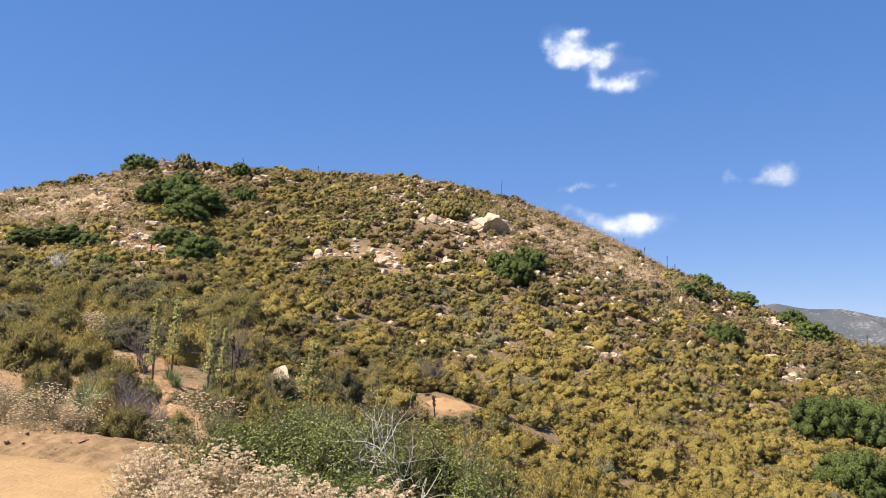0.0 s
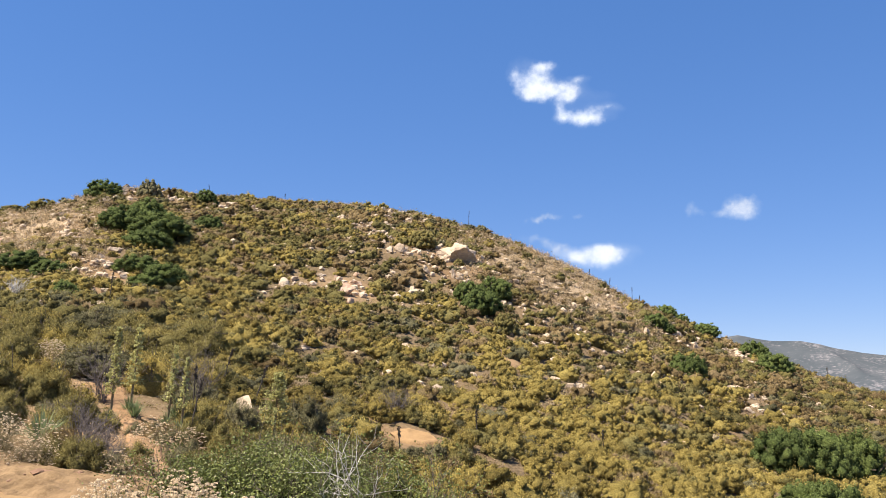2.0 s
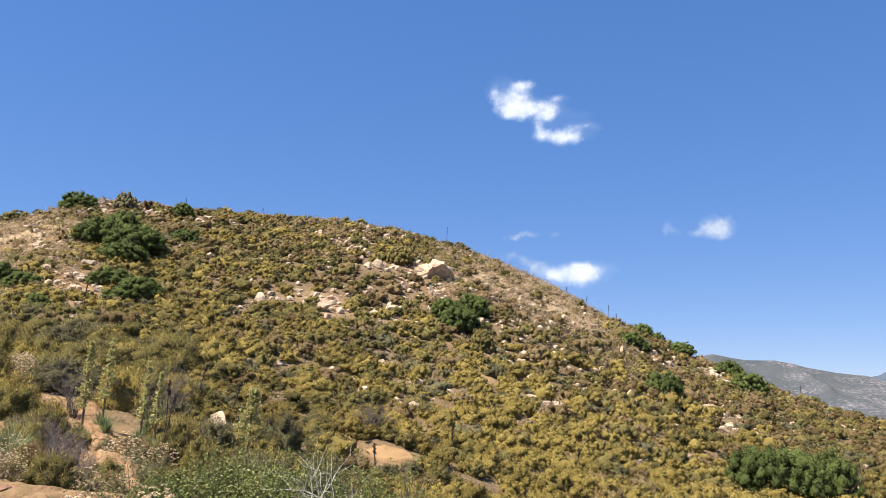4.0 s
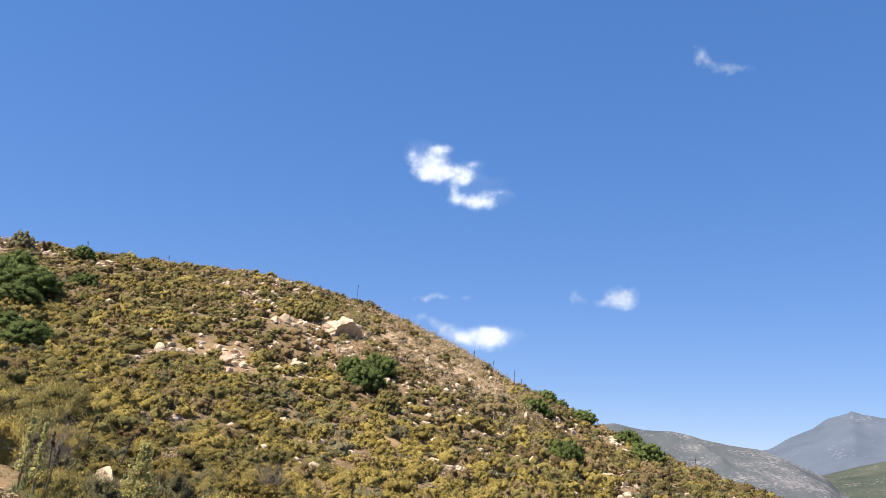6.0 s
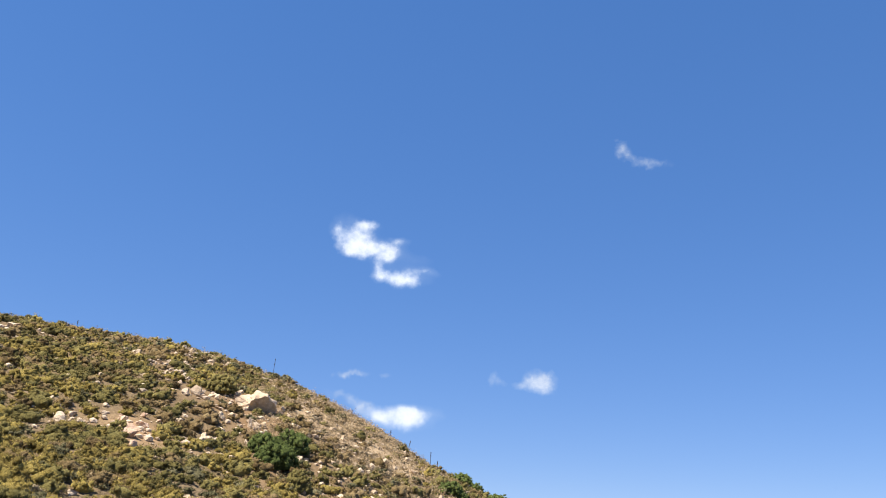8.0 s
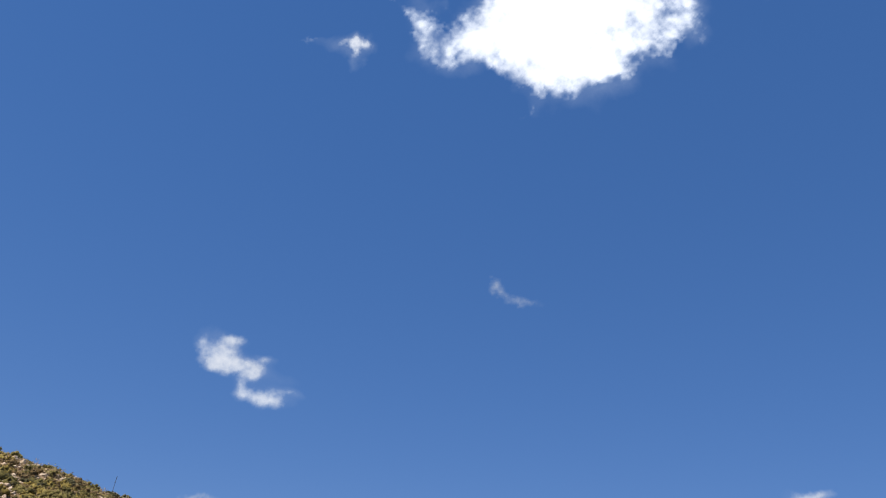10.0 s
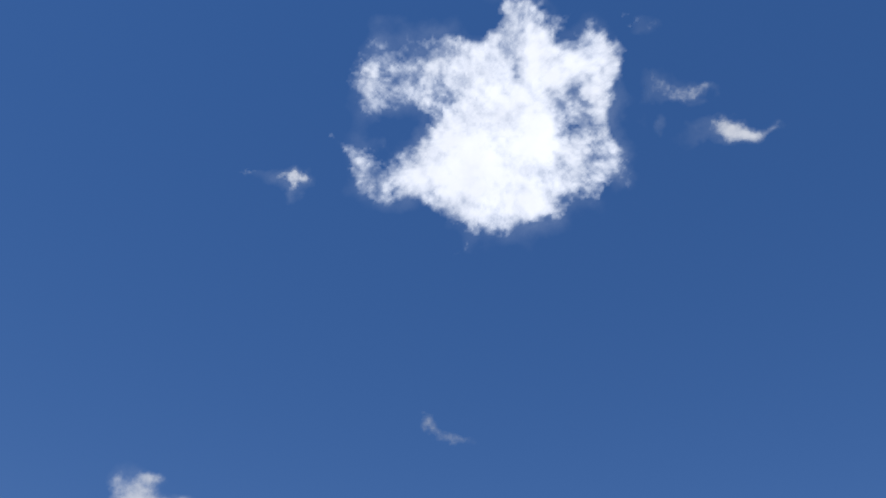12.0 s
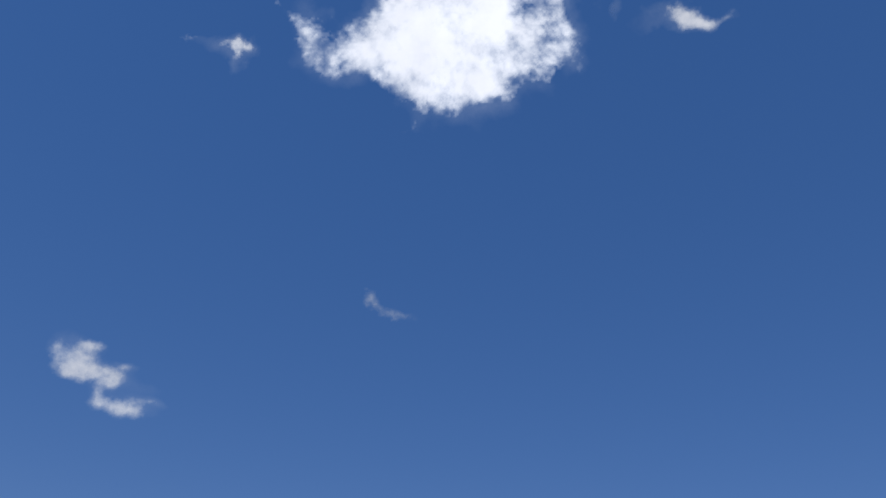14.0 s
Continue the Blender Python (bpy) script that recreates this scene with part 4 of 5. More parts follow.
for x, y, w, h in LOW_EAST_ROCKS:
    rock(x, y, w, h, label="grey-tan granite stone among yellow brush")
LOW_ROCKS = ((-11.6, 46.2, 0.8, 0.5), (-10.3, 40.4, 0.5, 0.3), (-5.9, 47, 0.9, 0.3), (-0.4, 53.2, 1.1, 0.4), (-2.4, 50.9, 0.5, 0.3), (2.2, 56.6, 0.5, 0.2), (1.5, 50.1, 0.5, 0.3), (3.5, 49.1, 0.6, 0.2), (2.1, 62.9, 0.5, 0.3), (-7.4, 32.0, 0.6, 0.9), (-5.8, 30.4, 0.9, 0.9), (-7.3, 30.5, 0.3, 0.2), (-19.9, 44.5, 0.7, 0.2), (-20, 45.7, 0.5, 0.3), (-14.1, 32.8, 0.25, 0.15), (-4.8, 54.6, 0.4, 0.2))
for x, y, w, h in LOW_ROCKS:
    rock(x, y, w, h, label="flat pale granite slab among the brush")
for x, y, w, h in ((-5, 64.1, 1.6, 1.1), (-4.4, 68, 1.2, 0.7), (-4.6, 70.9, 0.7, 0.4), (-4.1, 60, 0.5, 0.3), (-4.4, 62.2, 0.9, 0.6), (-6.3, 66, 0.7, 0.4), (-8.8, 60.1, 0.5, 0.6), (-3.3, 70.8, 0.6, 0.4), (-6.1, 69.1, 0.6, 0.3), (-22.2, 42.7, 0.7, 0.4)):
    rock(x, y, w, h, red=True, label="pinkish weathered granite boulder among shrubs")


stone_count = 0
while stone_count < 60:
    a, r = rng.uniform(-34, 42), 40 + 68 * math.sqrt(rng.uniform())
    x, y = r * math.sin(radians(a)), r * math.cos(radians(a))
    if rng.uniform() > float(rocky(np.array([x]), np.array([y]))[0]) or r > np.interp(a, BEARING, CREST_AWAY) + 1:
        continue
    w = 0.45 + 0.9 * rng.uniform() ** 2.5
    rock(x, y, w, w * rng.uniform(0.4, 0.8), True, rng.uniform() < 0.1, label="tan granite stone half sunk in the hillside", group="stones on the hillside")
    stone_count += 1


# ledges of broken rock on the left shoulder and round the great boulder
for cx, cy, sx, sy, count in ((-21.3, 58.5, 2.0, 2.6, 18), (-31.0, 80.0, 4.0, 7.0, 14), (-27, 97, 6.0, 3.0, 10), (5.5, 81.0, 3.0, 3.0, 10), (-3.5, 91.0, 2.5, 6.0, 12), (-1.5, 107, 4.0, 2.5, 8), (21.0, 89, 4.0, 5.0, 12), (29.0, 85, 3.0, 4.0, 6), (10.5, 52, 1.5, 1.5, 6)):
    for k in range(count):
        w = 0.35 + 0.7 * rng.uniform() ** 2
        rock(cx + sx * rng.normal() * 0.7, cy + sy * rng.normal() * 0.7, w, w * rng.uniform(0.35, 0.65), True, False, "cream granite slab in a broken ledge", "broken ledge slabs")


def scattered_stones(n):
    """Small stones past counting, each a cut lump of twenty faces."""
    bm = bmesh.new()
    bmesh.ops.create_icosphere(bm, subdivisions=1, radius=1.0)
    base = np.array([v.co[:] for v in bm.verts])
    tri = np.array([[v.index for v in f.verts] for f in bm.faces])
    bm.free()
    a, r = rng.uniform(-38, 46, 6 * n), 34 + 74 * np.sqrt(rng.uniform(0, 1, 6 * n))
    x, y = r * np.sin(np.radians(a)), r * np.cos(np.radians(a))
    ok = (rng.uniform(0, 1, 6 * n) < 0.06 + rocky(x, y)) & (np.hypot(x, y - 32) > 2.6) & (rng.uniform(0, 1, 6 * n) > 0.8 * (a > 2) * straw_at(x, y)) & (r < np.interp(a, BEARING, CREST_AWAY) + 1) & (road_gap(x, y) > 2.3)
    x, y = x[ok][:n], y[ok][:n]
    m = len(x)
    size = 0.09 + 0.44 * rng.uniform(0, 1, m) ** 2.4
    shape = size[:, None, None] * rng.uniform(0.65, 1.0, (m, 1, 3)) * np.array((1, 1, 0.7)) * rng.uniform(0.72, 1.15, (m, len(base), 1))
    v = base[None] * shape + np.stack((x, y, height(x, y) + size * 0.2), 1)[:, None, :]
    f = (tri[None] + (np.arange(m) * len(base))[:, None, None]).reshape(-1, 3)
    return tagged(new("rubble", raw_mesh("rubble", v.reshape(-1, 3), f, M_ROCK)), "loose tan rock fragments strewn over the hillside", "stones", kind="stuff")


scattered_stones(3400)


# ---- large green shrubs ----
def big_shrub(x, y, wide, tall, label, tone="green", leaves=3600):
    ob = new("large_shrub")
    wide, tall = wide * 1.15, tall * 0.92
    paths = []
    for k in range(5):
        way = np.array((rng.normal() * 0.6, rng.normal() * 0.6, 1.0))
        branch_paths((rng.normal() * 0.08 * wide, rng.normal() * 0.08 * wide, -0.2), way, tall * 0.6, 0.03 * tall, 1, paths)
    under("trunk", limb_mesh("trunk", paths, M_BARK, 4), ob)
    v, f, _, turned, shade = clumps(np.zeros((1, 3)), np.array([wide]), np.array([tall]), leaves, np.array([0.014 * (wide + tall) * 0.5]), 80, 0.88, 1.2, 0.7, 0.35, False, 0.05, 0.17)
    mesh = raw_mesh("crown", v, f, M_LEAF_OWN[tone], inner=len(f) - leaves, second=M_CORE_OWN[tone])
    soft_normals(mesh, turned)
    point_values(mesh, "bough", shade)
    under("crown", mesh, ob)
    ob.matrix_world = pose(x, y, ground_at(x, y) - 0.1)
    TAKEN.append((x, y, 0.4 * wide))
    return tagged(ob, label, "shrub")


for x, y, w, h in ((-25.1, 79.2, 3.6, 2.6), (-26, 75.3, 4.4, 2.5), (-22.5, 74.4, 5.4, 2.7), (-21.9, 69.4, 4, 1.8), (-19.8, 60.7, 3.3, 1.4), (-17.2, 58.4, 3.3, 1.8), (-18.1, 57.4, 2.5, 1), (5.1, 71.5, 2.6, 2.1), (7.5, 73.3, 3.3, 2.4), (6, 68.4, 3.4, 2.3)):
    big_shrub(x, y, w, h, "rounded dark green sumac shrub on the slope", leaves=4200)
for x, y, w, h in ((20.7, 46.3, 3.3, 2.6), (23, 46.7, 3.9, 3), (25.5, 47.3, 3.3, 3.1), (17.9, 37.6, 2.9, 2.2), (18.5, 35.9, 3.4, 2.5)):
    big_shrub(x, y, w, h, "broad bright green shrub in the ravine", leaves=6000)
for x, y, w, h in ((30.7, 98.3, 2.7, 1.7), (32.2, 97.2, 2, 1.5), (25.9, 86.5, 2.8, 1.6), (27, 86, 1.8, 1), (34.3, 95.3, 3.5, 1.8), (37.5, 89.3, 3.2, 2.2), (36.7, 82.8, 3.8, 2.3)):
    big_shrub(x, y, w, h, "dark green shrub near the hill's crest", leaves=2600)
big_shrub(23.1, 68.6, 3.1, 2.4, "dark green sumac shrub with grey dead twigs below", leaves=3600)
for x, y, w, h in ((-36, 97.1, 4.2, 2.3), (-24.1, 97.1, 2.6, 1.9), (-20, 82, 2.7, 1.6)):
    big_shrub(x, y, w, h, "dark green shrub on the rocky crest", leaves=2600)
for x, y, w, h in ((-30.2, 95.1, 2.6, 2.5), (-21.7, 106.4, 1.2, 1.1), (-18.3, 108.1, 1.4, 1.1), (-12.3, 109.1, 1.9, 0.7), (9.5, 108.7, 1.9, 1.3), (2.6, 104.4, 1.7, 1), (7.6, 108.9, 2, 0.8), (11, 105.7, 1.2, 0.9)):
    big_shrub(x, y, w, h, "grey-green bush on the skyline of the crest", "sage", 1200)
for x, y, w, h in ((-43.5, 91.8, 3.8, 1.4), (-40.8, 92.6, 3.4, 1.6), (-45.6, 90.6, 3.0, 1.1)):
    big_shrub(x, y, w, h, "low dark olive shrub behind the grassy shoulder", "olive", 2000)
for x, y, w, h in ((-20.6, 50.3, 1.7, 1.4), (-25.1, 47.5, 1.5, 1.2), (-28.4, 57.1, 3.5, 1.3), (-26.8, 58.3, 3.1, 1.5), (-24.3, 56.7, 2.5, 1.3), (-5.7, 64.7, 1.6, 1.2), (7.4, 63.7, 1.9, 1.8), (1.3, 87.2, 3, 2.2), (1.9, 42.6, 1, 0.8), (4.85, 81.7, 1.1, 0.9)):
    big_shrub(x, y, w, h, "olive green shrub on the upper slope", "green" if x < -20 else "olive", 2000)


# ---- brush that covers the hill ----
def sow(cell, lo, hi, seed):
    """Jittered places on the hill between two distances."""
    local = np.random.default_rng(seed)
    u, v = np.meshgrid(np.arange(-95, 98, cell), np.arange(4, 128, cell))
    x, y = u + local.uniform(-0.5, 0.5, u.shape) * cell, v + local.uniform(-0.5, 0.5, u.shape) * cell
    r, az = np.hypot(x, y), np.degrees(np.arctan2(x, y))
    away = np.interp(az, BEARING, CREST_AWAY)
    keep = (r > lo) & (r < hi) & (r < away + 2.5) & (az > -31.5) & (az < 41)
    keep &= local.uniform(0, 1, u.shape) < 0.985 * bare(x, y)
    for tx, ty, reach in TAKEN:
        keep &= (x - tx) ** 2 + (y - ty) ** 2 > reach * reach
    return x[keep], y[keep]


def species(x, y):
    """0 yellow, 1 olive, 2 sage, 3 brown, 4 straw for each plant, in drifts."""
    n = len(x)
    r, az = np.hypot(x, y), np.degrees(np.arctan2(x, y))
    a, b = np.where(r < 52, fbm(x / 5, y / 5, 3, 71), fbm(x / 11, y / 11, 3, 71)), np.where(r < 52, fbm(x / 4, y / 4, 3, 83), fbm(x / 9, y / 9, 3, 83))
    yellow = 0.34 - 0.3 * np.clip((r - 58) / 22, 0, 1) + np.where(r < 52, 2.0, 1.5) * (a - 0.49) + 1.9 * np.clip((62 - r) / 24, 0, 1) * np.clip((az - 1) / 6, 0, 1) + 0.15 * (r < 45)
    olive = 0.32 + 0.2 * np.clip((r - 58) / 25, 0, 1) + 1.2 * (b - 0.5) + 0.15 * (az < -15) + 1.2 * np.clip((-az - 17) / 4, 0, 1) * (r < 52)
    sage = np.full(n, 0.14) + 0.8 * np.clip(0.45 - a, 0, 1) + 0.7 * np.clip((-az - 17) / 4, 0, 1) * (r < 52)
    brown = 0.12 + 0.4 * np.clip((r - 60) / 25, 0, 1) * (1 - 0.7 * straw_at(x, y))
    straw = 0.03 + (1.8 + 1.6 * (az > 3)) * straw_at(x, y)
    w = np.clip(np.stack((yellow, olive, sage, brown, straw), 1), 0.01, None)
    c = np.cumsum(w / w.sum(1, keepdims=True), 1)
    return (rng.uniform(0, 1, (n, 1)) > c).sum(1).clip(0, 4)


KINDS = ("yellow", "olive", "sage", "brown", "straw")
WORDS = {"yellow": "yellow-flowering broom-like brush covering the hillside", "olive": "olive green chaparral brush covering the hillside", "sage": "grey-green sagebrush scattered over the hillside",
         "brown": "dry brownish buckwheat brush on the hillside", "straw": "straw-coloured dry grass tufts on the hill's shoulders"}


def thicket(x, y, kind, count, leaf, wide, name, slim, boughs):
    """Many plants of one kind as one mesh, each a clump of lobes of small leaves."""
    n = len(x)
    w = wide * rng.uniform(0.55, 1.0, n) * rng.uniform(0.9, 1.5, n)
    w = w * (1 + 0.45 * np.clip((-x - 6) / 5, 0, 1) * np.clip((58 - np.hypot(x, y)) / 12, 0, 1))
    h = w * rng.uniform(0.32, 0.55, n) * (0.5 if kind == "straw" else 1.0)
    where = np.stack((x, y, height(x, y) - 0.06), 1)
    v, f, (a, b), turned, shade = clumps(where, w, h, count, leaf * (0.7 + 0.3 * w / wide), boughs, 0.78, 3.2, 0.8, 0.4, slim, 0.1, 0.3)
    mesh = raw_mesh(name, v, f, M_LEAF[kind], inner=len(f) - n * count, second=M_CORE[kind])
    soft_normals(mesh, turned)
    point_values(mesh, "bough", shade)
    r_, az_ = np.hypot(x, y), np.degrees(np.arctan2(x, y))
    tint = np.clip(rng.normal(0.5, 0.3, n) + (fbm(x / 6, y / 6, 2, 99) - 0.5) * 0.8 + 0.35 * ((r_ < 55) & (az_ > 0)), 0, 1)
    point_values(mesh, "tint", np.concatenate((np.repeat(tint, a), np.repeat(tint, b))))
    return tagged(new(name, mesh), WORDS[kind], "brush", kind="stuff")


TAKEN += [(0.0, 30.7, 1.4), (-0.05, 32.6, 1.05), (0.5, 32.8, 1.15)]
bands = ((1.07, 62, 130, 130, 0.046, 1.85, 5, True, 9), (1.0, 45, 62, 290, 0.034, 1.75, 6, True, 12), (0.98, 27, 45, 560, 0.026, 1.65, 9, True, 14))
for cell, lo, hi, count, leaf, wide, seed, slim, boughs in bands:
    px, py = sow(cell, lo, hi, seed)
    west = (np.degrees(np.arctan2(px, py)) < -14) & (np.hypot(px, py) < 44)
    px, py = px[~west], py[~west]
    what = species(px, py)
    for k, kind in enumerate(KINDS):
        sel = what == k
        if sel.any():
            thicket(px[sel], py[sel], kind, count, leaf, wide * (0.85 if kind in ("sage", "straw") else 1.0), "brush", slim, boughs)


# ---- dry tufts and litter between the shrubs ----
def litter(n, lo, hi, count, leaf, wide, first=-40, last=48):
    a, r = rng.uniform(first, last, n), np.sqrt(rng.uniform(lo * lo, hi * hi, n))
    x, y = r * np.sin(np.radians(a)), r * np.cos(np.radians(a))
    ok = (r < np.interp(a, BEARING, CREST_AWAY) + 3) & (road_gap(x, y) > 2.5) & (np.hypot(x, y - 32.4) > 1.6)
    x, y = x[ok], y[ok]
    m = len(x)
    w = wide * rng.uniform(0.5, 1.4, m)
    v, f, (p, q), turned, shade = clumps(np.stack((x, y, height(x, y) - 0.03), 1), w, w * rng.uniform(0.4, 0.9, m), count, np.full(m, leaf), 7, 0, 4.0, 0.9)
    mesh = raw_mesh("dry_grass", v, f, M_LEAF["straw"])
    soft_normals(mesh, turned)
    point_values(mesh, "bough", shade)
    tint = np.clip(rng.normal(0.25, 0.3, m), 0, 1)
    point_values(mesh, "tint", np.repeat(tint, p))
    return tagged(new("dry_grass", mesh), "dry straw grass and dead litter between the shrubs", "grass", kind="stuff")


def undergrowth(n, lo, hi, kind, leaf, wide, count):
    """Low scrubby growth that fills the gaps between the shrubs."""
    a, r = rng.uniform(-31.5, 41, n), np.sqrt(rng.uniform(lo * lo, hi * hi, n))
    x, y = r * np.sin(np.radians(a)), r * np.cos(np.radians(a))
    ok = (r < np.interp(a, BEARING, CREST_AWAY) + 2) & (rng.uniform(0, 1, n) < bare(x, y) ** 1.5 * (1 - 0.8 * straw_at(x, y)))
    x, y = x[ok], y[ok]
    m = len(x)
    w = wide * rng.uniform(0.5, 1.3, m)
    v, f, (p, q), turned, shade = clumps(np.stack((x, y, height(x, y) - 0.03), 1), w, w * rng.uniform(0.25, 0.5, m), count, np.full(m, leaf), 5, 0, 3.5, 0.8, 0.35, True)
    mesh = raw_mesh("undergrowth", v, f, M_LEAF[kind])
    soft_normals(mesh, turned)
    point_values(mesh, "bough", shade)
    point_values(mesh, "tint", np.repeat(np.clip(rng.normal(0.45, 0.3, m), 0, 1), p))
    return tagged(new("undergrowth", mesh), "low " + {"brown": "dry brown", "olive": "olive green", "sage": "grey-green"}[kind] + " growth between the shrubs", "brush", kind="stuff")


undergrowth(1500, 20, 48, "brown", 0.02, 0.75, 44)
undergrowth(1500, 20, 48, "olive", 0.02, 0.75, 44)
undergrowth(2200, 48, 110, "brown", 0.03, 1.0, 26)
undergrowth(1600, 48, 110, "sage", 0.03, 1.0, 26)
litter(2000, 13, 45, 26, 0.012, 0.4)
litter(2600, 45, 112, 18, 0.03, 0.6)
litter(2600, 74, 112, 26, 0.034, 0.9, 3, 17)
litter(2000, 60, 100, 30, 0.034, 0.9, -31, -20)
litter(900, 104, 112, 24, 0.034, 0.8, -22, 14)


# ---- shrubs of the near slope, one by one ----
def shrub_model(kind, leaves, leaf, wide, tall, long):
    ob = new(kind + "_shrub")
    paths = []
    for k in range(5):
        a = rng.uniform(0, 2 * math.pi)
        branch_paths((0.05 * math.cos(a), 0.05 * math.sin(a), -0.05), (0.7 * math.cos(a), 0.7 * math.sin(a), 1), tall * 0.8, 0.014, 1, paths, 2)
    under("stem_tuft", limb_mesh("stem_tuft", paths, M_BARK, 3), ob)
    v, f, _, turned, shade = clumps(np.zeros((1, 3)), np.array([wide]), np.array([tall]), leaves, np.array([leaf]), 24, 0.72, long, 0.5, 0.25, True, 0.25, 0.3)
    mesh = raw_mesh("foliage", v, f, M_LEAF_OWN[kind], inner=len(f) - leaves, second=M_CORE_OWN[kind])
    soft_normals(mesh, turned)
    point_values(mesh, "bough", shade)
    under("foliage", mesh, ob)
    return ob


NEAR_WORDS = {"yellow": "yellow-flowering broom-like shrub on the near slope", "olive": "olive green chaparral shrub on the near slope", "sage": "grey-green sagebrush on the near slope",
              "brown": "dry brownish buckwheat bush on the near slope", "green": "soft green bush on the near slope", "straw": "tuft of straw-coloured dry grass"}
MODELS = {k: [tagged(shrub_model(k, 2000, 0.019, 1.5, 0.75, 3.4), NEAR_WORDS[k], "shrub", "shrubs on the near slope") for _ in range(2)] for k in KINDS}
used = {k: [False, False] for k in KINDS}
px, py = sow(1.12, 13.5, 27.6, 8)
clear = (px > -2.5) | (py > 19.5) | (py + px < 4)
px, py = px[clear], py[clear]
order = np.argsort(np.hypot(px, py))[:320]
what = species(px, py)
for i in order:
    x, y = float(px[i]), float(py[i])
    if x * x + y * y > 1500 or not -36 < math.degrees(math.atan2(x, y)) < 46:
        continue
    kind, m = KINDS[what[i]], int(rng.integers(0, 2))
    s = rng.uniform(0.65, 1.05) * (0.8 if kind == "straw" else 1.0)
    place = pose(x, y, ground_at(x, y) - 0.05, 0, 0, rng.uniform(0, 360)) @ Matrix.Diagonal((s, s, s * rng.uniform(0.85, 1.15), 1))
    if used[kind][m]:
        copy_thing(MODELS[kind][m], place)
    else:
        MODELS[kind][m].matrix_world, used[kind][m] = place, True
for kind in KINDS:
    for m in (0, 1):
        if not used[kind][m]:
            for o in (*MODELS[kind][m].children_recursive, MODELS[kind][m]):
                bpy.data.objects.remove(o)


# broad feathery shrubs on the western slope above the road
FEATHERY = {k: tagged(shrub_model(k, 4600, 0.0128, 1.5, 0.8, 4.4), NEAR_WORDS[k].replace("on the near slope", "on the western slope"), "shrub", "broad shrubs on the western slope") for k in ("olive", "yellow", "sage")}
placed = set()
gu, gv = np.meshgrid(np.arange(-24, -5, 1.75), np.arange(23, 45, 1.75))
for x, y, pick, size, turn in zip((gu + rng.uniform(-0.7, 0.7, gu.shape)).ravel(), (gv + rng.uniform(-0.7, 0.7, gu.shape)).ravel(), rng.uniform(0, 1, gu.size), rng.uniform(1.05, 1.65, gu.size), rng.uniform(0, 360, gu.size)):
    r, az = math.hypot(x, y), math.degrees(math.atan2(x, y))
    if not (26.5 < r < 44.5 and -31 < az < -13.5) or float(bare(np.array([x]), np.array([y]))[0]) < 0.8 or any((x - a) ** 2 + (y - b) ** 2 < c * c for a, b, c in TAKEN):
        continue
    kind = "olive" if pick < 0.48 else "yellow" if pick < 0.82 else "sage"
    place = pose(x, y, ground_at(x, y) - 0.06, 0, 0, turn) @ Matrix.Diagonal((size, size, size * rng.uniform(0.75, 1.05), 1))
    if kind in placed:
        copy_thing(FEATHERY[kind], place)
    else:
        FEATHERY[kind].matrix_world = place
        placed.add(kind)


